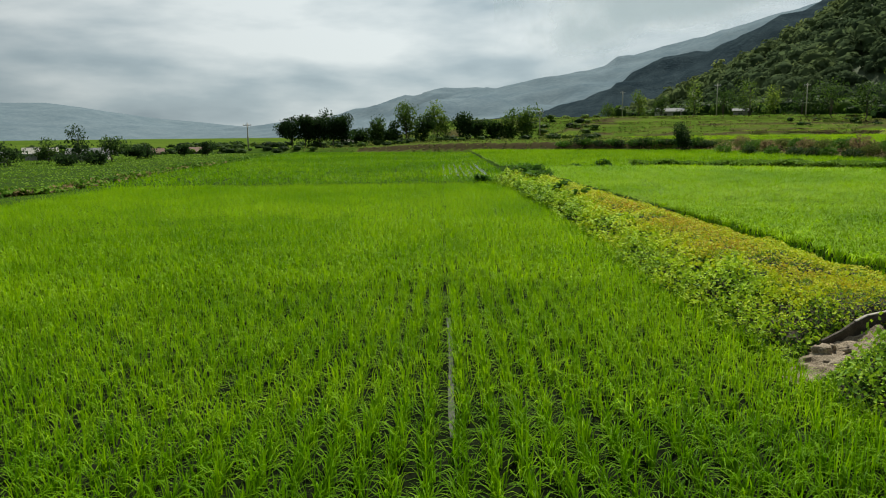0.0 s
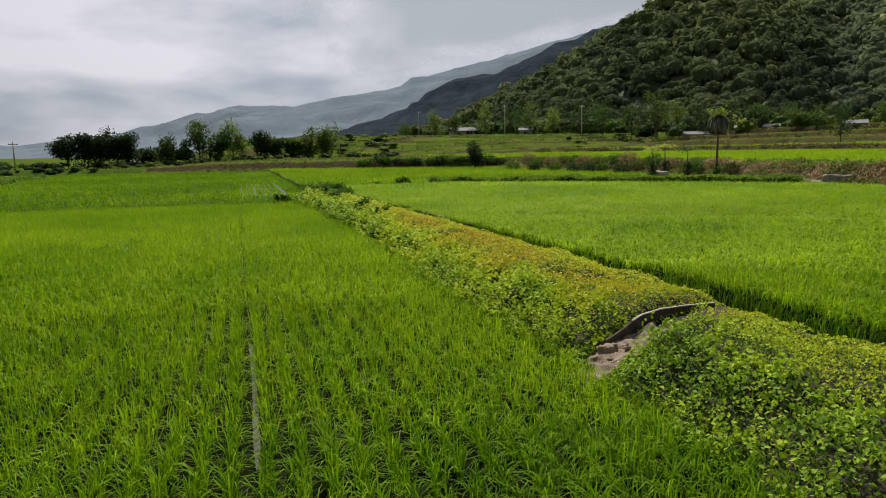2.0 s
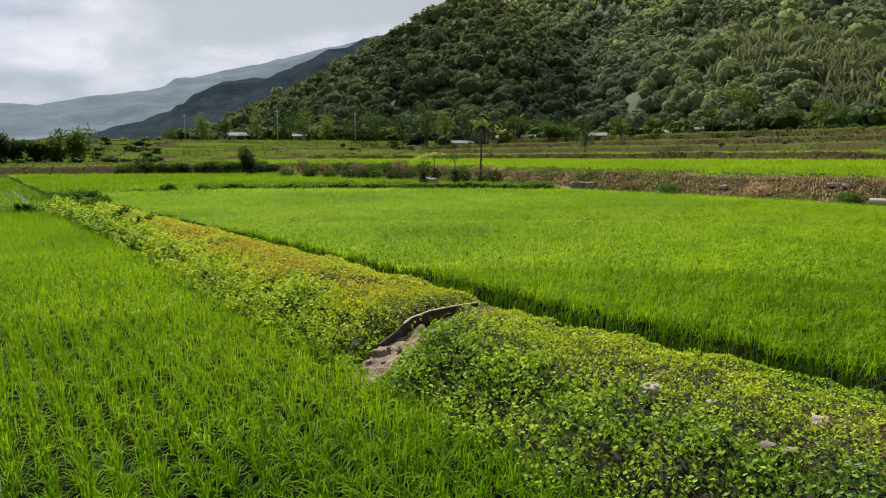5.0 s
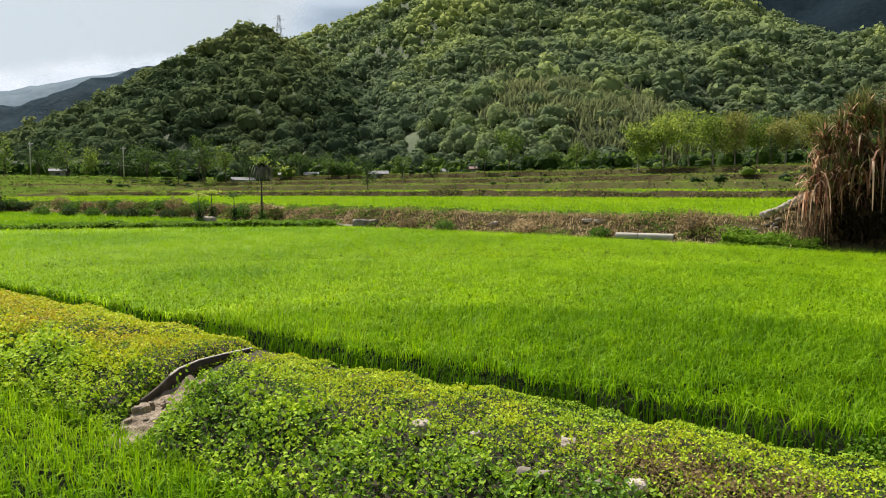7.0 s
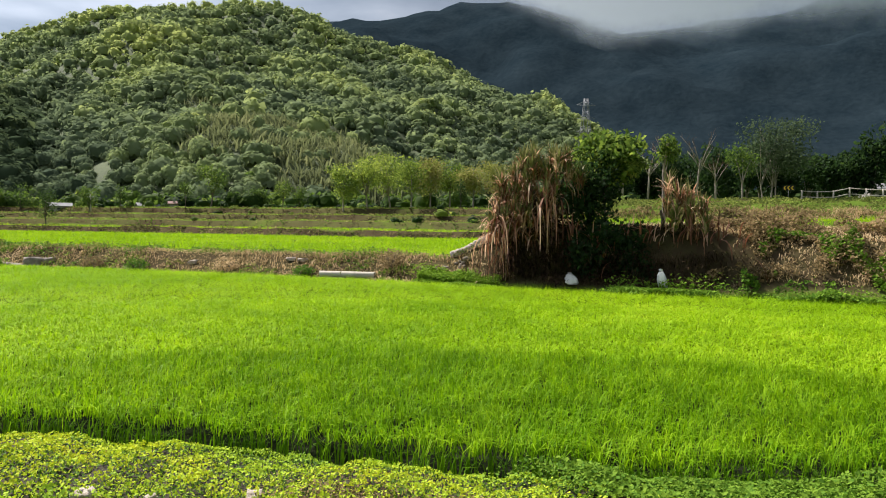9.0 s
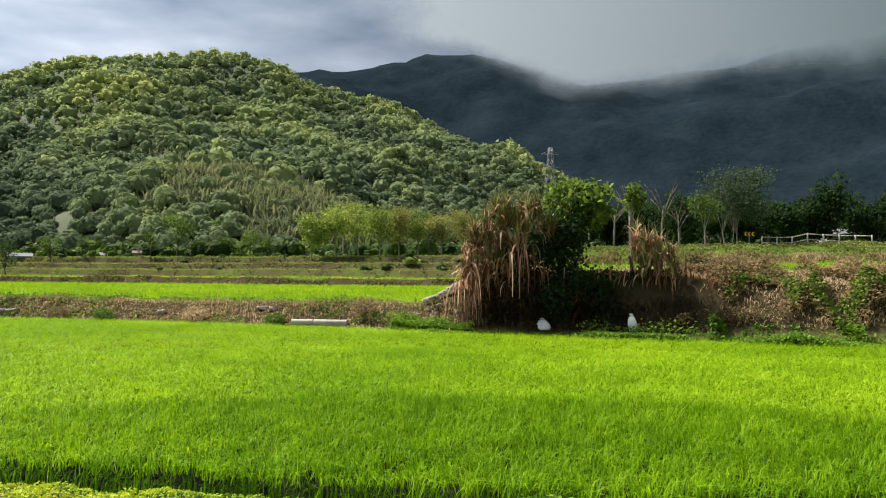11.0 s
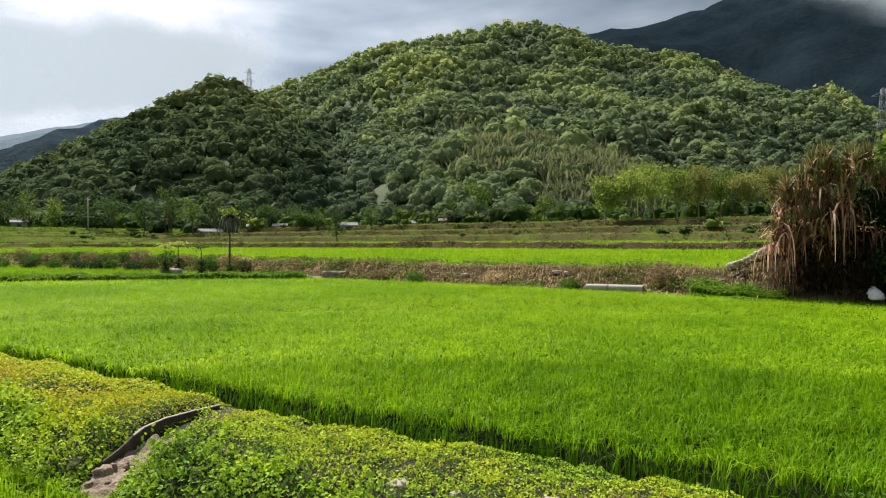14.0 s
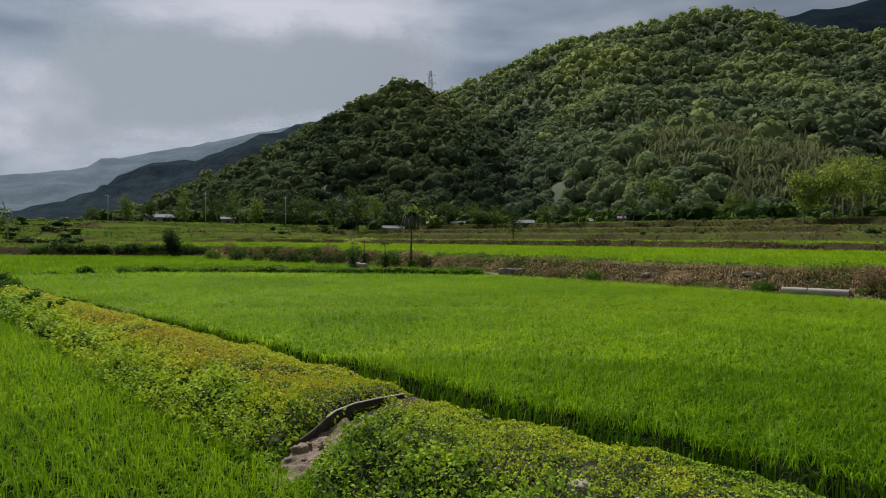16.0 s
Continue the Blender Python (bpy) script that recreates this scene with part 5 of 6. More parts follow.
def mound_plants():
    # great clump of withered screw pine: tiers of heads leaning out of the bank
    tiers = ((8.6, 3.2), (8.0, 3.8), (7.2, 3.7), (7.7, 2.7), (6.7, 3.2), (8.4, 4.6), (7.6, 4.7), (6.9, 4.7), (7.7, 5.5), (6.8, 5.7), (6.9, 6.3), (6.1, 5.3), (6.1, 6.3), (5.4, 5.7), (5.3, 6.3), (4.8, 5.3), (8.2, 3.4), (7.5, 4.2), (7.0, 3.3), (8.0, 4.3), (7.2, 5.2), (8.1, 5.2), (6.4, 4.2), (6.5, 5.9), (5.7, 6.0), (6.2, 4.8), (7.3, 5.9), (7.4, 3.1), (8.5, 3.8), (5.8, 5.0))
    heads = [(34.0 + 0.16 * (z - 3) + rng.uniform(-0.3, 0.3), y - 0.3 + rng.normal(0, 0.1), z + rng.normal(0, 0.1), rng.uniform(0.85, 1.15)) for y, z in tiers]
    heads += [(35.4 + rng.uniform(-0.3, 0.3), y - 0.2, z + 0.1, 0.9) for y, z in tiers[::5]]
    h = holder("screw_pine", (0, 0, 0), "big withered clump with hanging brown dead leaves", "plant")
    D, F = rosettes(heads, 62, 46, 0.8, 0.11)
    # skirts that hang clear of the bank, and two long beards
    for y, z, n, long in [(y, z - 0.1, 12, 1.9) for y, z in tiers[:4]] + [(5.95, 4.5, 9, 2.3), (5.4, 4.8, 14, 2.6), (6.6, 4.0, 5, 1.6)]:
        D = join(D, hanging(np.array([33.7, y, z]) + rng.normal(0, 0.15, (n, 3)), rng.uniform(0, 6.283, n), long * rng.uniform(0.5, 1.2, n), rng.uniform(0.04, 0.09, n), np.clip(rng.normal(0.48, 0.22, n), 0, 0.9), rng.uniform(0.05, 0.4, n), 5))
    part("dead_leaves", mesh_np("dead_leaves", *D), M_DEAD, h, "limp reddish brown dead leaves")
    part("upright_leaves", mesh_np("upright_leaves", *F), M_REED, h, "stiff olive leaves")
    stems = [tube([(35.3 + rng.normal(0, 0.3), 6.8 + rng.uniform(-1.5, 1.5), 0.6), (35.2 + rng.normal(0, 0.2), 6.7 + rng.uniform(-1, 1), 2.6), (34.6 + rng.normal(0, 0.2), 6.2 + rng.uniform(-0.8, 0.8), 5.2)], [0.1, 0.08, 0.05], 7) for _ in range(7)]
    for stem in stems:
        part("stem", mesh_np("stem", *stem[:3], smooth=True), M_BARK, h, "leaning bare stem")
    # second, smaller plant on the lip of the bank
    heads = [(34.7, 0.5, 4.8, 1.2), (34.6, 0.05, 4.5, 1.1), (34.5, -0.4, 4.4, 1.1), (34.4, -0.95, 4.0, 1.0), (34.4, 0.5, 4.0, 1.0), (34.3, -0.45, 3.6, 1.0), (34.3, 0.2, 3.4, 0.9), (34.2, -1.1, 3.3, 0.9)]
    h = holder("screw_pine", (0, 0, 0), "smaller spiky plant with pale hanging dead leaves", "plant")
    D, F = rosettes(heads, 50, 44, 0.86, 0.1, 0.14)
    part("dead_leaves", mesh_np("dead_leaves", *D), M_DEAD, h, "limp pale dead leaves")
    part("upright_leaves", mesh_np("upright_leaves", *F), M_REED, h, "stiff olive leaves")
    for k in (0, 1, 2):
        part("stem", mesh_np("stem", *tube([(35.5, 0.2 + 0.3 * k, 3.2), (35.0, 0.4 * k - 0.1, 3.8), (34.6, 0.55 * k - 0.3, 4.3)], [0.1, 0.08, 0.05], 6)[:3], smooth=True), M_BARK, h)
    # hanging dead leaves low on the dark earth face, shade put into their hue
    heads = [(34.2, 4.6, 2.9, 0.9), (34.2, 3.6, 2.6, 0.9), (34.2, 3.1, 2.2, 0.8), (34.3, 2.2, 3.2, 0.7), (34.3, 1.3, 3.0, 0.8), (34.2, -0.6, 3.0, 0.8), (34.1, -1.7, 3.0, 0.9), (33.9, -2.5, 2.6, 0.9)]
    D, F = rosettes(heads, 16, 2, 1.1, 0.3, -0.15)
    h = holder("dead_vines", (0, 0, 0), "withered vines hanging on the dark earth bank", "plant")
    part("vines", mesh_np("vines", *join(D, F)), M_DEAD, h)
    # green shrub tree growing out of the mound
    tree(0, 0, 5.7, 4.3, 0.62, "leafy bright green shrub growing on the mound", 0.5, 20, 2600, 0.4, M_BARK, xy=(36.4, 3.3), sink=1.0, name="shrub_tree", flat=0.75)
    tree(0, 0, 4.6, 1.7, 0.6, "slender leafy sapling beside the shrub", 0.6, 7, 500, 0.26, M_PALEBARK, xy=(39.5, 0.8), name="shrub_tree")
    # thickets added as dark fill where the bank and clump lie in shade
    tree(0, 0, 3.4, 3.2, 0.06, "added thicket against the earth face, shade put into its dark leaves", 0.0, 12, 1800, 0.3, M_BARK, xy=(34.3, 3.7), sink=0.3, name="thicket")
    tree(0, 0, 4.4, 3.4, 0.3, "added dark brown filler for the shade inside the withered clump", 0.0, 12, 2200, 0.3, M_BARK, xy=(35.2, 6.0), sink=0.3, name="thicket", mat=M_TWIG)
    tree(0, 0, 3.2, 2.6, 0.3, "added dark brown filler for the shade inside the withered clump", 0.0, 9, 1400, 0.3, M_BARK, xy=(35.0, 7.5), sink=0.3, name="thicket", mat=M_TWIG)
    tree(0, 0, 2.6, 2.4, 0.04, "added thicket against the earth face, shade put into its dark leaves", 0.0, 9, 1000, 0.3, M_BARK, xy=(34.2, 1.9), sink=0.3, name="thicket")
    tree(0, 0, 3.9, 4.2, 0.08, "added thicket under the green shrub, shade put into its dark leaves", 0.0, 12, 2000, 0.32, M_BARK, xy=(35.7, 4.0), sink=0.3, name="thicket")
    for yy, w, hh in ((2.2, 2.4, 2.2), (1.0, 2.0, 1.8), (-0.2, 2.0, 1.7), (-1.4, 1.8, 1.6), (3.4, 2.4, 2.4), (4.6, 2.4, 2.8), (5.8, 2.4, 3.0), (7.0, 2.4, 2.4), (8.0, 2.0, 1.8)):
        twig_tangle(34.4, yy, w, hh)


mound_plants()


# ---------------------------------------------------------------- stones, pipe, sacks


def stone_mesh(seed, sx, sy, sz, rough=0.16, fine=3):
    bm = bmesh.new()
    bmesh.ops.create_icosphere(bm, subdivisions=fine, radius=1)
    for v in bm.verts:
        n = noise.noise(v.co * 1.3 + Vector((seed * 7.1, 0, 0))) + 0.5 * noise.noise(v.co * 3.1 + Vector((0, seed * 3.3, 0)))
        c = v.co * (1 + rough * 2.6 * n)
        for ax in range(3):
            c[ax] = max(-0.78, min(0.78, c[ax])) if abs(c[ax]) > 0.6 else c[ax]
        v.co = (c[0] * sx, c[1] * sy, c[2] * sz)
    me = bpy.data.meshes.new("stone")
    bm.to_mesh(me)
    bm.free()
    me.polygons.foreach_set("use_smooth", np.ones(len(me.polygons), bool))
    return me


def stone(x, y, z, sx, sy, sz, seed, label, turn=0.0, mat=M_STONE, group="", name="stone"):
    ob = thing(name, stone_mesh(seed, sx, sy, sz, 0.3 if mat in (M_MUDSTONE, M_PALESTONE) else 0.2), mat, label, "stone", group)
    ob.matrix_world = pose(x, y, z, 8 * math.sin(seed), 7 * math.cos(seed * 2), turn)
    return ob


M_SAND = solid("silty_sand", [(0.35, (0.09, 0.064, 0.042)), (0.5, (0.25, 0.195, 0.135)), (0.7, (0.46, 0.38, 0.28))], 5.0, 0.95, 1.0)
M_MUDSTONE = solid("muddy_stone", [(0.35, (0.1, 0.074, 0.05)), (0.5, (0.28, 0.22, 0.16)), (0.7, (0.5, 0.42, 0.32))], 4.0, 0.95, 0.9)


def dz1(x, y):
    return float(dike_z(np.array([x]), np.array([y]))[0])


M_PALESTONE = solid("pale_stone", [(0.3, (0.22, 0.18, 0.14)), (0.5, (0.42, 0.36, 0.3)), (0.7, (0.64, 0.58, 0.5))], 7.0, 0.9, 0.5)
g = "stones in the dike"
for i, (x, y, sx, sy, sz, m) in enumerate(((5.98, 5.1, 0.12, 0.14, 0.11, M_PALESTONE), (5.68, 3.56, 0.08, 0.09, 0.09, M_STONE), (5.76, 3.38, 0.07, 0.08, 0.05, M_STONE), (6.38, 3.5, 0.09, 0.1, 0.07, M_PALESTONE), (5.86, 2.52, 0.1, 0.12, 0.09, M_PALESTONE), (5.86, 2.9, 0.06, 0.1, 0.05, M_STONE), (6.05, 4.4, 0.06, 0.08, 0.06, M_PALESTONE), (5.2, 15.6, 0.1, 0.13, 0.08, M_PALESTONE))):
    stone(x, y, dz1(x, y) + sz * 0.3 + 0.06, sx, sy, sz, i + 1, "pale weathered stone bedded in the creepers" if m is M_PALESTONE else "grey rounded stone bedded in the creepers", 40 * i, m, g)
g = "stones in the channel"
for i, (x, y, sx, sy, sz) in enumerate(((5.02, 9.46, 0.17, 0.11, 0.15), (5.38, 9.34, 0.2, 0.12, 0.07), (4.66, 9.2, 0.15, 0.1, 0.1), (5.22, 9.56, 0.07, 0.06, 0.13), (5.0, 9.12, 0.16, 0.1, 0.06), (4.5, 9.06, 0.1, 0.08, 0.07), (4.8, 9.36, 0.08, 0.06, 0.08), (5.2, 9.2, 0.07, 0.06, 0.05), (5.62, 9.62, 0.06, 0.05, 0.05))):
    stone(x, y, dz1(x, y) + sz * 0.3, sx * 0.85, sy * 0.9, sz * 0.85, i + 20, "rough grey-brown stone in the eroded channel", 33 * i, M_MUDSTONE, g)


def silt():
    """Rough silty sand washed out below the channel."""
    X, Y = np.meshgrid(np.arange(4.3, 5.95, 0.03), np.arange(8.7, 9.9, 0.03))
    g = gap_dist(X, Y)
    Z = dike_z(X, Y) + 0.05 * ss(0.42, 0.2, g) - 0.05 * ss(0.3, 0.45, g) + 0.035 * vnoise(X, Y, 0.16, 111) + 0.02 * vnoise(X, Y, 0.07, 112)
    ny, nx = X.shape
    i = (np.arange(ny - 1)[:, None] * nx + np.arange(nx - 1)[None, :]).ravel()
    q = np.stack([i, i + 1, i + nx + 1, i + nx], 1)
    q = q[(g.ravel()[q] < 0.36 + 0.05 * vnoise(X, Y, 0.12, 113).ravel()[q]).all(1)]
    thing("silt", mesh_np("silt", np.stack([X.ravel(), Y.ravel(), Z.ravel()], 1), q, smooth=True), M_SAND, "rough pale silt washed out of the channel", "silt", kind="stuff")


silt()


def channel_slab():
    """The curved earth-stained lip on the far side of the water channel."""
    pts = [(5.15, 9.72), (5.42, 9.76), (5.62, 9.8), (5.83, 9.9), (6.25, 10.04), (6.75, 10.14), (7.35, 10.22)]
    tops = (0.28, 0.41, 0.52, 0.56, 0.59, 0.6, 0.6)
    h = holder("channel_lip", (0, 0, 0), "curved concrete lip of a small water channel", "channel edge")
    bm = bmesh.new()
    ring = []
    for i, (x, y) in enumerate(pts):
        a, b = pts[max(i - 1, 0)], pts[min(i + 1, len(pts) - 1)]
        t = Vector((b[0] - a[0], b[1] - a[1], 0)).normalized()
        nrm = Vector((-t.y, t.x, 0))
        top = tops[i] + 0.012 * math.sin(5 * i)
        ring.append([bm.verts.new(Vector((x, y, z)) + nrm * o) for o, z in ((-0.02, 0.1), (-0.04, top - 0.03), (-0.025, top), (0.015, top), (0.025, top - 0.03), (0.02, 0.1))])
    for r0, r1 in zip(ring[:-1], ring[1:]):
        for k in range(5):
            bm.faces.new((r0[k], r1[k], r1[k + 1], r0[k + 1]))
    bm.faces.new(ring[0])
    bm.faces.new(ring[-1][::-1])
    bmesh.ops.recalc_face_normals(bm, faces=bm.faces)
    part("lip", bm, M_LIPFACE, h, "earth-stained inner face")
    bm = bmesh.new()
    ring = []
    for i, (x, y) in enumerate(pts[2:], 2):
        a, b = pts[max(i - 1, 0)], pts[min(i + 1, len(pts) - 1)]
        t = Vector((b[0] - a[0], b[1] - a[1], 0)).normalized()
        nrm = Vector((-t.y, t.x, 0))
        top = tops[i] + 0.012 * math.sin(5 * i) + 0.004
        ring.append([bm.verts.new(Vector((x, y, z)) + nrm * o) for o, z in ((-0.042, top), (-0.036, top + 0.012), (0.0, top + 0.014), (0.004, top))])
    for r0, r1 in zip(ring[:-1], ring[1:]):
        for k in range(4):
            bm.faces.new((r0[k], r1[k], r1[(k + 1) % 4], r0[(k + 1) % 4]))
    bm.faces.new(ring[0])
    bm.faces.new(ring[-1][::-1])
    bmesh.ops.recalc_face_normals(bm, faces=bm.faces)
    part("rim", bm, M_LIP, h, "pale worn concrete rim")


M_LIPFACE = solid("wet_earth_stain", [(0.3, (0.03, 0.024, 0.018)), (0.5, (0.075, 0.06, 0.045)), (0.75, (0.17, 0.14, 0.11))], 6.0, 0.9, 0.6)
M_LIP = solid("muddy_concrete", [(0.3, (0.22, 0.19, 0.15)), (0.5, (0.4, 0.36, 0.31)), (0.75, (0.6, 0.55, 0.48))], 3.0, 0.9, 0.4)
channel_slab()


def runnel():
    """Thin film of water between two rice rows."""
    ys = np.arange(7.2, 12.4, 0.1)
    w = 0.035 + 0.008 * vnoise(ys, 0, 0.6, 101) + 0.006 * vnoise(ys, 4, 0.2, 103)
    c = 0.085 + 0.015 * vnoise(ys, 5, 0.8, 102)
    V = np.concatenate([np.stack([c - w, ys, 0 * ys + 0.012], 1), np.stack([c + w, ys, 0 * ys + 0.012], 1)])
    n = len(ys)
    i = np.arange(n - 1)
    thing("water", mesh_np("water", V, np.stack([i, i + n, i + n + 1, i + 1], 1)), M_WATER, "thin pale strip of muddy water between rice rows", "water", kind="structure")


M_WATER = solid("muddy_water", [(0.35, (0.04, 0.042, 0.028)), (0.65, (0.15, 0.145, 0.115))], 9.0, 0.5, 0.25, spec=0.1, dist=0.01)
runnel()

# fallen boulders, the pale rock among the saplings
for i, (x, y, sx, sy, sz, tilt) in enumerate(((35.6, 39.6, 0.5, 1.0, 0.34, 0), (36.1, 38.5, 0.4, 0.8, 0.4, 20), (36.6, 37.9, 0.35, 0.6, 0.2, 30))):
    stone(x, y, gz1(x, y) + sz * 0.55, sx, sy, sz, 40 + i, "long grey boulder lying on the bank", tilt, M_STONE, "boulders on the bank", "boulder")
stone(33.0, 53.0, gz1(33.0, 53.0) + 0.42, 0.55, 0.8, 0.5, 51, "whitish rock beside the saplings", 10, M_PALESTONE, name="boulder")
for i, (x, y) in enumerate(((37.2, 27.5), (37.4, 21.0), (37.3, 20.2))):
    stone(x, y, gz1(x, y) + 0.1, 0.2, 0.35, 0.14, 55 + i, "pale stone lying on top of the bank", 15 * i, M_PALESTONE, "stones on the bank")


def slab_ramp():
    """Pale flat slabs laid end to end up the shoulder of the bank, with loose rubble below them."""
    h = holder("slab_edging", (0, 0, 0), "pale stone slabs edging the shoulder of the bank", "edging")
    n = 11
    for k in range(n):
        t = (k + 0.5) / n
        x, y = 36.75 - 0.3 * t + rng.normal(0, 0.05), 11.2 - 2.7 * t
        me = stone_mesh(200 + k, 0.2, rng.uniform(0.22, 0.28), rng.uniform(0.2, 0.26), 0.08, 2)
        ob = part("slab", me, M_PALESTONE, h)
        ob.matrix_world = pose(x, y, gz1(x, y) + 0.17, rng.uniform(-6, 6) - 16, rng.uniform(-8, 8), rng.uniform(-15, 25))
    g = "rubble below the slabs"
    for k in range(26):
        t = rng.random()
        x, y = 35.6 + 0.9 * t + rng.normal(0, 0.2), 11.9 - 2.8 * t + rng.normal(0, 0.2)
        stone(x, y, gz1(x, y) + 0.02, *(rng.uniform(0.06, 0.16, 3) * [1, 1.3, 0.7]), 240 + k, "broken grey stone on the earth slope", rng.uniform(0, 180), group=g)


slab_ramp()


def pipe():
    h = holder("concrete_pipe", (35.15, 16.4, gz1(35.15, 16.4) + 0.28), "weathered concrete pipe in two lengths on the bund", "pipe", turn=6)
    for y0, y1, r in ((-1.5, 0.28, 0.17), (0.33, 1.5, 0.165)):
        n, V, Q = 20, [], []
        prof = [(y0, r * 0.8), (y0, r), (y0 + 0.02, r * 1.02), (y1 - 0.02, r * 1.02), (y1, r), (y1, r * 0.8), (y0, r * 0.8)]
        for yy, rr in prof:
            V += [(rr * math.cos(6.2832 * k / n), yy, rr * math.sin(6.2832 * k / n)) for k in range(n)]
        for i in range(len(prof) - 1):
            Q += [(i * n + k, i * n + (k + 1) % n, (i + 1) * n + (k + 1) % n, (i + 1) * n + k) for k in range(n)]
        part("pipe_length", mesh_np("pipe_length", np.array(V), np.array(Q)), M_CONC, h)


pipe()


def sack(x, y, w, t, hh, seed, label, lean):
    """A slumped woven sack with a gathered, tied neck."""
    h = holder("sack", (x, y, gz1(x, y) - 0.02), label, "sack", "white sacks", turn=20 * seed)
    n, V, Q = 18, [], []
    prof = [(0.0, 0.6), (0.03, 0.92), (0.2, 1.0), (0.5, 0.96), (0.72, 0.8), (0.84, 0.54), (0.9, 0.3), (0.94, 0.36), (1.0, 0.42)]
    for s, r in prof:
        for k in range(n):
            a = 6.2832 * k / n
            f = r * (1 + 0.2 * math.sin(3 * a + seed + 4 * s) + 0.13 * math.sin(7 * a + 9 * s) + 0.08 * math.sin(5 * a - 13 * s + seed))
            V.append((w / 2 * f * math.cos(a) + lean * s * s * hh, t / 2 * f * math.sin(a), hh * s * (1 + 0.03 * math.sin(2 * a + seed))))
    for i in range(len(prof) - 1):
        Q += [(i * n + k, i * n + (k + 1) % n, (i + 1) * n + (k + 1) % n, (i + 1) * n + k) for k in range(n)]
    bag = part("bag", mesh_np("bag", np.array(V), np.array(Q + []), [(0, k + 1, k) for k in range(1, n - 1)], smooth=True), M_WHITE, h)
    ring = [(w / 2 * 0.33 * math.cos(6.2832 * k / 12) + lean * 0.77 * hh, t / 2 * 0.33 * math.sin(6.2832 * k / 12), hh * 0.9) for k in range(13)]
    part("tie", mesh_np("tie", *tube(ring, [0.012] * 13, 5)[:3], smooth=True), M_DARKCORD, bag, "dark cord round the neck")


M_DARKCORD = solid("cord", [(0.3, (0.06, 0.05, 0.04)), (0.7, (0.12, 0.1, 0.08))], 8.0, 0.9, 0.2)
sack(33.4, 4.5, 0.72, 0.5, 0.5, 1, "crumpled white woven sack lying by the paddy", 0.9)
sack(32.9, 0.62, 0.42, 0.36, 0.8, 2, "full white woven sack standing by the paddy", 0.12)


# ---------------------------------------------------------------- small trees among the bank weeds
M_GREYLEAF = leafy("grey_leaf", [(0.0, (0.025, 0.03, 0.018)), (0.5, (0.09, 0.095, 0.065)), (1.0, (0.3, 0.3, 0.23))], 0.2, 0.8, 0.3, 0.0, 0.1)


def papaya(bearing, dist, hh):
    x, y = place_at(bearing, dist)
    h = holder("papaya_tree", (x, y, gz1(x, y)), "tall thin papaya tree with drooping withered leaves", "tree")
    part("trunk", mesh_np("trunk", *tube([(0, 0, -0.2), (0.05, 0.1, hh * 0.3), (0.02, 0, hh * 0.65), (-0.02, 0.05, hh * 0.97)], [0.11, 0.08, 0.065, 0.045], 9)[:3], smooth=True), M_BARK, h)
    n = 70
    b = np.array([0, 0, hh * 0.93]) + rng.normal(0, 0.07, (n, 3)) * [1, 1, 2]
    part("withered_leaves", mesh_np("withered_leaves", *hanging(b, rng.uniform(0, 6.283, n), rng.uniform(0.8, 1.5, n), rng.uniform(0.12, 0.24, n), np.clip(rng.normal(0.5, 0.2, n), 0, 0.9), 0.75)), M_GREYLEAF, h, "limp greyish leaves")
    n = 130
    d = rng.normal(0, 1, (n, 3)) * [0.34, 0.34, 0.22]
    part("top_leaves", mesh_np("top_leaves", *leaves(d + [0, 0, hh * 0.99], rng.uniform(0.2, 0.4, n), 0.8, np.full(n, 0.62))), M_TREE, h, "yellow-green top leaves")
    n = 500
    d = rng.normal(0, 1, (n, 3)) * [0.35, 0.45, 0.4]
    d[:, 2] = np.abs(d[:, 2]) * 1.2
    d[:, :2] *= (1 - 0.55 * np.clip(d[:, 2:], 0, 1.4))
    foot = part("base_growth", mesh_np("base_growth", *leaves(d, rng.uniform(0.1, 0.28, n), 0.6, rng.uniform(0.02, 0.25, n))), M_WEED, h)
    tagged(foot, "dark green growth round the foot", kind="stuff")


def sapling(bearing, dist, hh, label, yellow):
    x, y = place_at(bearing, dist)
    h = holder("sapling", (x, y, gz1(x, y)), label, "tree", "saplings on the bank")
    part("trunk", mesh_np("trunk", *tube([(0, 0, -0.1), (0.03, 0.06, hh * 0.5), (-0.02, 0.02, hh * 0.9)], [0.06, 0.05, 0.03], 7)[:3], smooth=True), M_BARK, h)
    n = 300
    z = rng.uniform(0.1, 0.55, n) * hh
    p = rng.normal(0, 0.17, (n, 3)) * [1, 1, 0]
    p[:, 2] = z
    part("climbing_leaves", mesh_np("climbing_leaves", *leaves(p, rng.uniform(0.12, 0.26, n), 0.7, rng.uniform(0.0, 0.25, n))), M_TREE, h, "dark leaves clothing the stem")
    n = 110
    p = rng.normal(0, 1, (n, 3)) * [0.32, 0.32, 0.08] + [0, 0, hh * 0.97]
    part("top_leaves", mesh_np("top_leaves", *leaves(p, rng.uniform(0.16, 0.34, n), 0.5, np.full(n, yellow))), M_TREE, h, "yellow-green top leaves")


papaya(35.7, 63.5, 5.2)
sapling(31.2, 62.5, 2.6, "young tree with climbing leaves and yellow top", 0.9)
sapling(32.1, 63, 2.9, "young tree with climbing leaves and yellow top", 0.85)
sapling(33.7, 62.5, 2.6, "thin young tree clothed in dark leaves", 0.4)


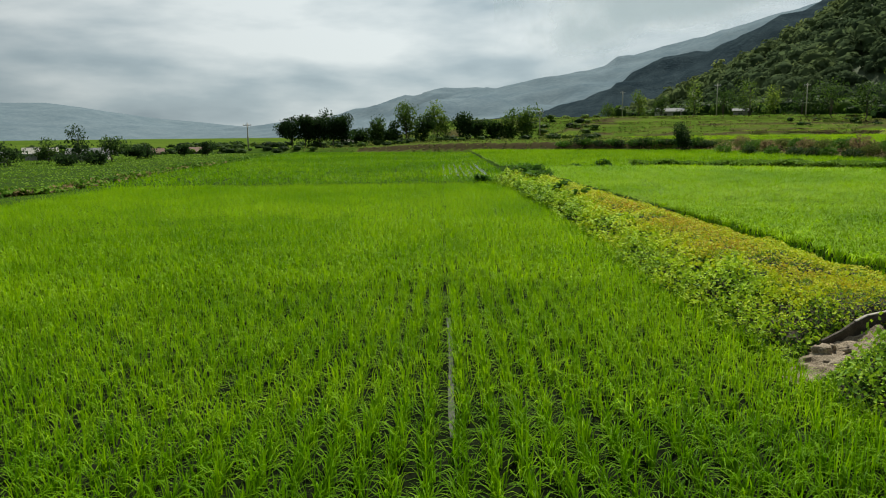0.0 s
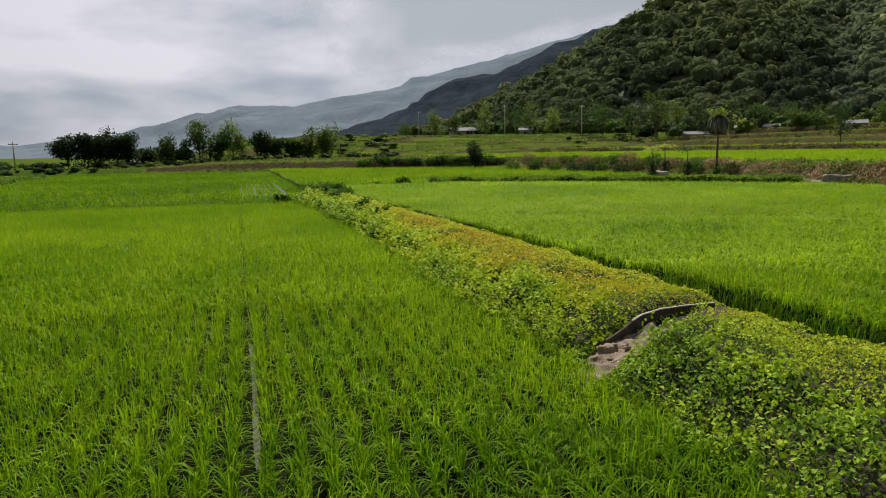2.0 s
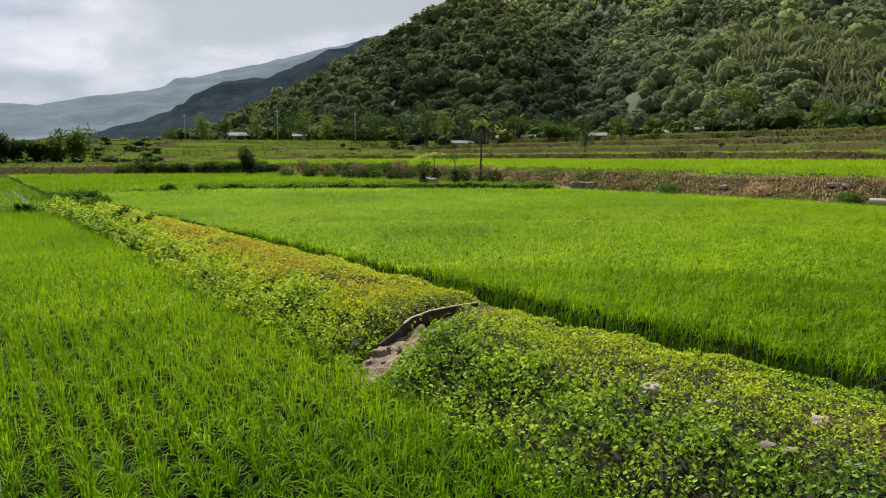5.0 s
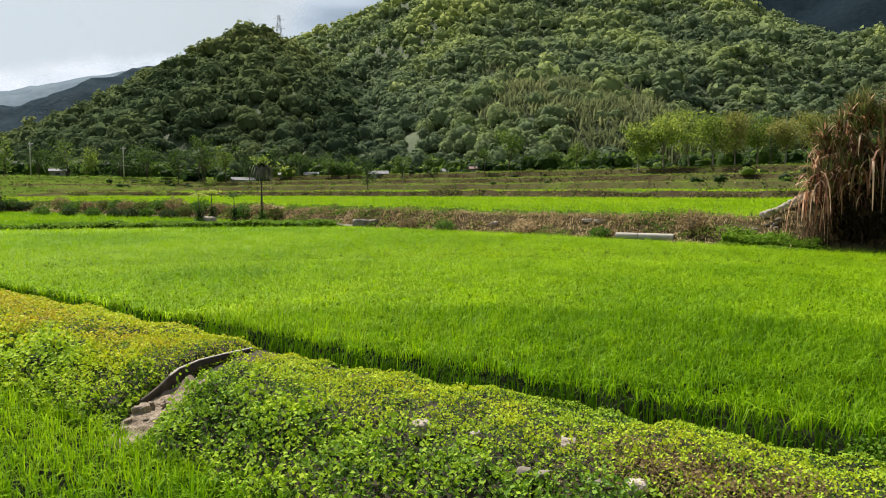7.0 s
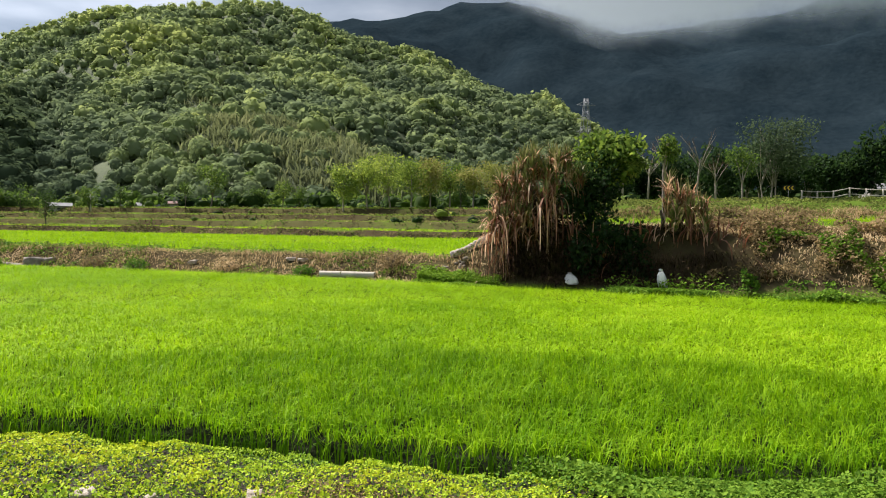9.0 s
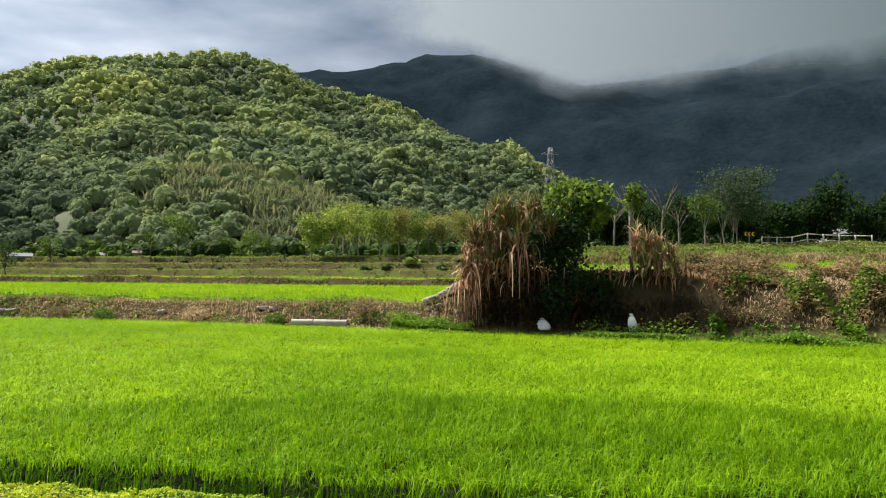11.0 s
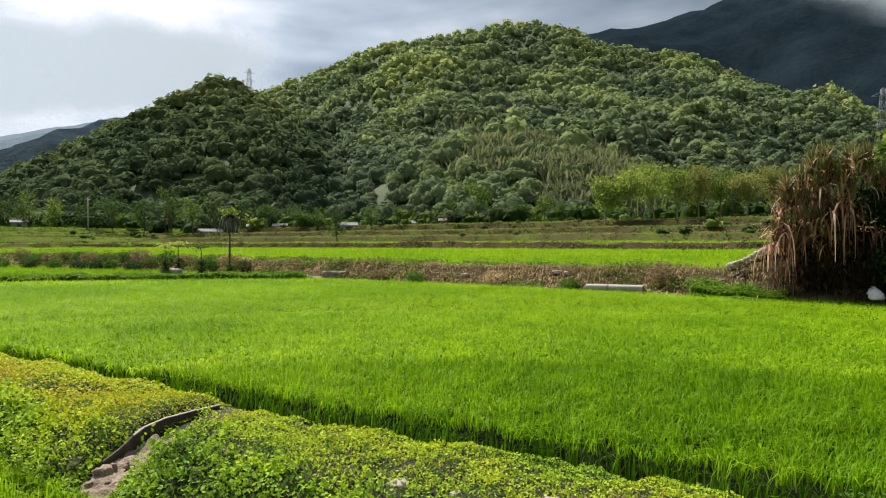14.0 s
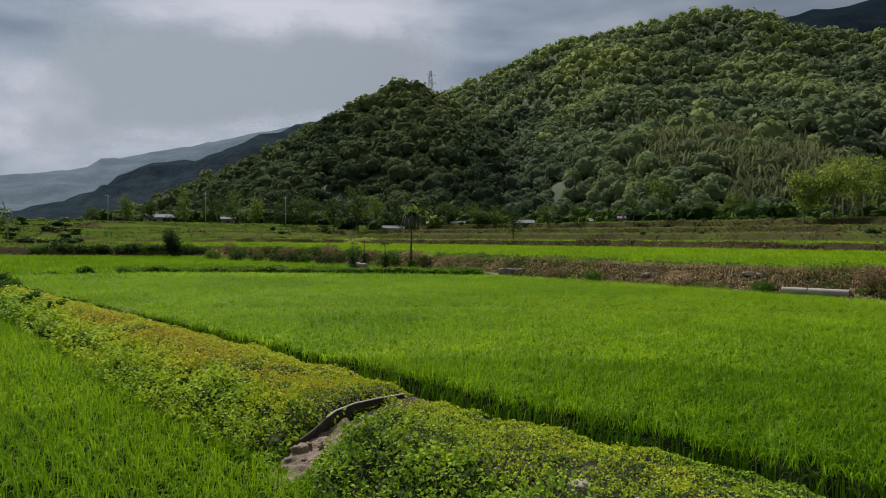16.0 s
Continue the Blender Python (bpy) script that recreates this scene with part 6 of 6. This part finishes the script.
def bush(x, y, r, hh, mat, tint, label, name="bush", count=700, leaf=0.12):
    h = holder(name, (x, y, gz1(x, y)), label, "bush")
    st = [tube([(0, 0, -0.1), (r * 0.3 * math.cos(a), r * 0.3 * math.sin(a), hh * 0.4), (r * 0.7 * math.cos(a), r * 0.7 * math.sin(a), hh * 0.85)], [0.03, 0.022, 0.008], 5) for a in rng.uniform(0, 6.283, 5)]
    for stem in st:
        part("stem", mesh_np("stem", *stem[:3]), M_BARK, h)
    d = rng.normal(0, 1, (count, 3))
    d /= np.linalg.norm(d, axis=1)[:, None]
    d = d * rng.uniform(0.5, 1.05, (count, 1)) * (1 + 0.25 * vnoise(d[:, 0] * 3, d[:, 1] * 3 + d[:, 2] * 2, 1, 7))[:, None]
    p = d * [r, r, hh * 0.5] + [0, 0, hh * 0.5]
    part("foliage", mesh_np("foliage", *leaves(p, leaf * rng.uniform(0.6, 1.4, count), 0.7, np.clip(rng.normal(tint, 0.1, count), 0, 0.8))), mat, h)


bush(35.9, 14.3, 0.75, 1.15, M_DRY, 0.18, "brown withered bush beside the pipe")
bush(35.6, 19.2, 0.6, 0.6, M_WEED, 0.1, "small dark green bush on the bund")
bush(31.6, 52.2, 0.55, 0.7, M_WEED, 0.02, "small dark bush beside the saplings")
bush(36.0, 30.5, 0.7, 0.7, M_WEED, 0.12, "low dark bush on the bank")
bush(36.2, 24.5, 0.8, 0.8, M_DRY, 0.5, "pinkish withered bush on the bank")
bush(36.0, 33.8, 0.7, 0.8, M_DRY, 0.05, "dark brown withered bush on the bank")
for i, yy in enumerate(np.arange(50, 101, 3.0)):
    xx = float(np.interp(yy, [42, 62, 95, 140], [33.6, 36.5, 36, 36])) + 3.0 + rng.uniform(-0.5, 0.9)
    bush(xx, float(yy) + rng.uniform(-0.8, 0.8), rng.uniform(0.8, 1.3), rng.uniform(0.8, 1.3), (M_SCRUB, M_DRY, M_WEED)[i % 3], (0.05, 0.12, 0.0)[i % 3], ("olive scrubby bush on the bank", "dull brown withered bush on the bank", "dark green bush on the bank")[i % 3], leaf=0.18)
for i, b in enumerate(np.arange(9.5, 20.5, 0.8)):
    q = np.arange(90, 150, 0.5)
    d = float(q[np.argmax(bank_u(q * math.sin(radians(b)), q * math.cos(radians(b))) > 3.2)])
    x, y = place_at(b + rng.uniform(-0.25, 0.25), d)
    bush(x, y, rng.uniform(1.0, 1.6), rng.uniform(0.8, 1.3), (M_WEED, M_TREE)[i % 2], (0.0, 0.08)[i % 2], "dark green bush at the far end of the bank", leaf=0.24)
for i, (b, d) in enumerate(((22.5, 88), (24, 86), (25.5, 82), (27.5, 80), (29, 77), (20.8, 94), (26.6, 80.5))):
    x, y = place_at(b, d)
    bush(x, y, 0.8 + 0.1 * (i % 3), 1.1 + 0.1 * (i % 2), M_WEED if i % 2 else M_TREE, 0.02 + 0.04 * (i % 3), "dark bush on the far part of the bank", leaf=0.2)


# ---------------------------------------------------------------- village, poles and pylons
def house(bearing, dist, w, d, hh, roof, label, turn=0.0, raise_=0.0):
    x, y = place_at(bearing, dist)
    h = holder("house", (x, y, gz1(x, y) - 0.7 + raise_), label, "house", "houses below the hill" if bearing > 0 else "houses of the settlement", turn - bearing)

    def box(bm, x0, x1, y0, y1, z0, z1):
        v = [bm.verts.new((a, b, c)) for c in (z0, z1) for a, b in ((x0, y0), (x1, y0), (x1, y1), (x0, y1))]
        for f in ((3, 2, 1, 0), (4, 5, 6, 7), (0, 1, 5, 4), (1, 2, 6, 5), (2, 3, 7, 6), (3, 0, 4, 7)):
            bm.faces.new([v[k] for k in f])
    bm = bmesh.new()
    box(bm, -w / 2, w / 2, -d / 2, d / 2, 0, hh)
    part("wall", bm, M_WALL, h)
    bm = bmesh.new()
    o, rise = 0.35, d * 0.2
    for s in (-1, 1):
        v = [bm.verts.new(p) for p in ((-w / 2 - o, s * (d / 2 + o), hh - 0.05), (w / 2 + o, s * (d / 2 + o), hh - 0.05), (w / 2 + o, 0, hh + rise), (-w / 2 - o, 0, hh + rise))]
        u = [bm.verts.new(p.co + Vector((0, 0, 0.12))) for p in v]
        for f in ((0, 1, 2, 3),):
            bm.faces.new([v[k] for k in f])
            bm.faces.new([u[k] for k in f][::-1])
        for k in range(4):
            bm.faces.new((v[k], v[(k + 1) % 4], u[(k + 1) % 4], u[k]))
    bmesh.ops.recalc_face_normals(bm, faces=bm.faces)
    part("roof", bm, roof, h)
    for k in range(max(1, int(w // 3))):
        xx = -w / 2 + (k + 0.5) * w / max(1, int(w // 3))
        bm = bmesh.new()
        box(bm, xx - 0.5, xx + 0.5, -d / 2 - 0.04, -d / 2 + 0.02, hh * 0.35, hh * 0.75)
        win = part("window", bm, M_GLASS, h)
        bm = bmesh.new()
        for z0, z1 in ((hh * 0.33, hh * 0.35), (hh * 0.75, hh * 0.77)):
            box(bm, xx - 0.55, xx + 0.55, -d / 2 - 0.07, -d / 2 - 0.01, z0, z1)
        for x0, x1 in ((xx - 0.55, xx - 0.5), (xx + 0.5, xx + 0.55)):
            box(bm, x0, x1, -d / 2 - 0.07, -d / 2 - 0.01, hh * 0.35, hh * 0.75)
        part("window_frame", bm, M_CONC, win)


house(21.8, 215, 3.5, 3, 1.7, M_ROOF, "small white shed beside the road")
house(34.2, 186, 5, 3.2, 1.3, M_ROOF, "low shed with pale metal roof", 8)
house(37.4, 186, 3.4, 3, 1.2, M_ROOF, "low shed with pale metal roof")
house(39.6, 182, 5, 3, 1.1, M_ROOF, "long low shed with pale metal roof", -6)
house(44.4, 160, 3.6, 3, 1.0, M_ROOF, "low hut with pale metal roof")
house(50.0, 158, 3.6, 3, 1.1, M_ROOF, "low hut with pale metal roof", 10)
house(52.0, 152, 2.6, 2.4, 1.4, M_RUST, "small hut with rusty red roof")
house(17.0, 240, 8, 5, 2.2, M_ROOF, "long low building with curved pale roof", 15)
house(103.0, 112, 6, 4, 2.4, M_ROOF, "white house with blue side among trees", 20, 0.3)
house(-25.4, 116, 5, 4, 1.5, M_ROOF, "low house with pale grey roof", -10)
house(-28.4, 122, 4, 4, 1.6, M_WALL, "low pale house among trees")
house(-31.6, 112, 4, 4, 1.2, M_ROOF, "low house with grey roof", 10)
house(-18.4, 150, 5, 4, 1.0, M_RUST, "low house with dull red roof")
house(-21.4, 146, 4, 4, 0.9, M_RUST, "low house with dull brown roof")
house(-6.9, 165, 2.5, 3, 1.4, M_WALL, "pale hut behind the dark trees")


def pole(bearing, dist, hh):
    x, y = place_at(bearing, dist)
    h = holder("utility_pole", (x, y, gz1(x, y)), "slender concrete utility pole with crossarm", "pole", "utility poles")
    part("post", mesh_np("post", *tube([(0, 0, -0.3), (0, 0, hh)], [0.16, 0.1], 10)[:3], smooth=True), M_CONC, h)
    arm = part("crossarm", mesh_np("crossarm", *tube([(-0.8, 0, hh - 0.5), (0.8, 0, hh - 0.5)], [0.07, 0.07], 6)[:3]), M_STEEL, h)
    for xx in (-0.7, -0.25, 0.25, 0.7):
        part("insulator", mesh_np("insulator", *tube([(xx, 0, hh - 0.44), (xx, 0, hh - 0.36), (xx, 0, hh - 0.26)], [0.05, 0.07, 0.03], 8)[:3]), M_WHITE, arm)


for b, d, hh in ((13.6, 240, 8), (20.2, 205, 8), (26.0, 195, 7.5), (46.3, 150, 3.6), (7.5, 160, 5), (-14.6, 150, 5)):
    pole(b, d, hh)


def pylon(bearing, dist, z0, hh, base):
    x, y = place_at(bearing, dist)
    h = holder("pylon", (x, y, z0), "tall steel lattice power pylon", "pylon", "power pylons", 20 - bearing)
    lev = [0, 0.3, 0.55, 0.75, 0.9, 1.0]
    wid = [base / 2 * (1 - 0.86 * s ** 0.8) for s in lev]
    corner = [(1, 1), (-1, 1), (-1, -1), (1, -1)]
    th = hh * 0.0022
    for cx, cy in corner:
        part("leg", mesh_np("leg", *tube([(cx * w, cy * w, hh * s) for s, w in zip(lev, wid)], [th] * 6, 5)[:3]), M_STEEL, h)
    for i in range(5):
        ch = []
        for k in range(4):
            (ax, ay), (bx, by) = corner[k], corner[(k + 1) % 4]
            for p, q in (((ax, ay, i), (bx, by, i + 1)), ((bx, by, i), (ax, ay, i + 1)), ((ax, ay, i + 1), (bx, by, i + 1))):
                ch.append(tube([(p[0] * wid[p[2]], p[1] * wid[p[2]], hh * lev[p[2]]), (q[0] * wid[q[2]], q[1] * wid[q[2]], hh * lev[q[2]])], [th * 0.6] * 2, 4))
        part("bracing", mesh_np("bracing", *join(*ch)[:3]), M_STEEL, h)
    for s in (0.7, 0.82, 0.94):
        part("arm", mesh_np("arm", *join(tube([(-base * 0.42, 0, hh * s), (base * 0.42, 0, hh * s)], [th * 0.7] * 2, 4), tube([(-base * 0.42, 0, hh * s), (0, 0, hh * (s + 0.04)), (base * 0.42, 0, hh * s)], [th * 0.6] * 3, 4))[:3]), M_STEEL, h)


pylon(82.6, 290, 12, 43, 9)
pylon(37.0, 440, 64, 40, 8)


# ---------------------------------------------------------------- roadside below the wood
M_BLACK = solid("black_plate", [(0.3, (0.015, 0.015, 0.016)), (0.7, (0.03, 0.03, 0.03))], 4.0, 0.5, 0.0)
M_YELLOW = solid("yellow_paint", [(0.3, (0.75, 0.5, 0.03)), (0.7, (0.85, 0.6, 0.05))], 4.0, 0.5, 0.0)


def slab(x0, x1, y0, y1, z0, z1):
    bm = bmesh.new()
    bmesh.ops.create_cube(bm, size=1, matrix=Matrix.Translation(((x0 + x1) / 2, (y0 + y1) / 2, (z0 + z1) / 2)) @ Matrix.Diagonal((x1 - x0, y1 - y0, z1 - z0, 1)))
    bmesh.ops.bevel(bm, geom=bm.edges[:], offset=min(x1 - x0, y1 - y0, z1 - z0) * 0.12, segments=1, affect="EDGES")
    return bm


def road_sign(bearing, dist, top):
    """A bend marker: three chevrons on a dark plate on a post."""
    x, y = place_at(bearing, dist)
    h = holder("road_sign", (x, y, gz1(x, y)), "dark bend marker plate with three yellow chevrons", "sign", turn=-bearing)
    part("post", mesh_np("post", *tube([(0, 0.05, -0.3), (0, 0.05, top)], [0.04, 0.04], 8)[:3], smooth=True), M_STEEL, h)
    plate = part("plate", slab(-0.62, 0.62, -0.02, 0.02, top - 0.55, top), M_BLACK, h)
    for k in (-0.38, 0.0, 0.38):
        bm = bmesh.new()
        zc = top - 0.275
        pts = [(k + 0.16, zc + 0.22), (k, zc + 0.22), (k - 0.16, zc), (k, zc - 0.22), (k + 0.16, zc - 0.22), (k, zc)]
        f, b = [bm.verts.new((px, -0.034, pz)) for px, pz in pts], [bm.verts.new((px, -0.022, pz)) for px, pz in pts]
        for quad in ((0, 1, 2, 5), (5, 2, 3, 4)):
            bm.faces.new([f[q] for q in quad])
        for q in range(6):
            bm.faces.new((f[q], b[q], b[(q + 1) % 6], f[(q + 1) % 6]))
        bmesh.ops.recalc_face_normals(bm, faces=bm.faces)
        part("chevron", bm, M_YELLOW, plate)


road_sign(96.95, 92, 1.9)


def fence(b0, b1, dist, posts, hh):
    """A post and rail fence along the road."""
    pts = [place_at(b0 + (b1 - b0) * k / (posts - 1), dist) for k in range(posts)]
    h = holder("fence", (*pts[0], gz1(*pts[0])), "grey post and rail fence beside the road", "fence")
    o = np.array([*pts[0], gz1(*pts[0])])
    loc = [np.array([x, y, gz1(x, y)]) - o for x, y in pts]
    for p in loc:
        part("post", mesh_np("post", *tube([tuple(p - [0, 0, 0.3]), tuple(p + [0, 0, hh])], [0.09, 0.08], 8)[:3], smooth=True), M_CONC, h)
    for z in (0.45, 0.92):
        for p, q in zip(loc[:-1], loc[1:]):
            part("rail", mesh_np("rail", *tube([tuple(p + [0, 0, hh * z]), tuple(q + [0, 0, hh * z])], [0.05, 0.05], 6)[:3], smooth=True), M_CONC, h)


fence(97.8, 104.6, 90, 8, 1.3)
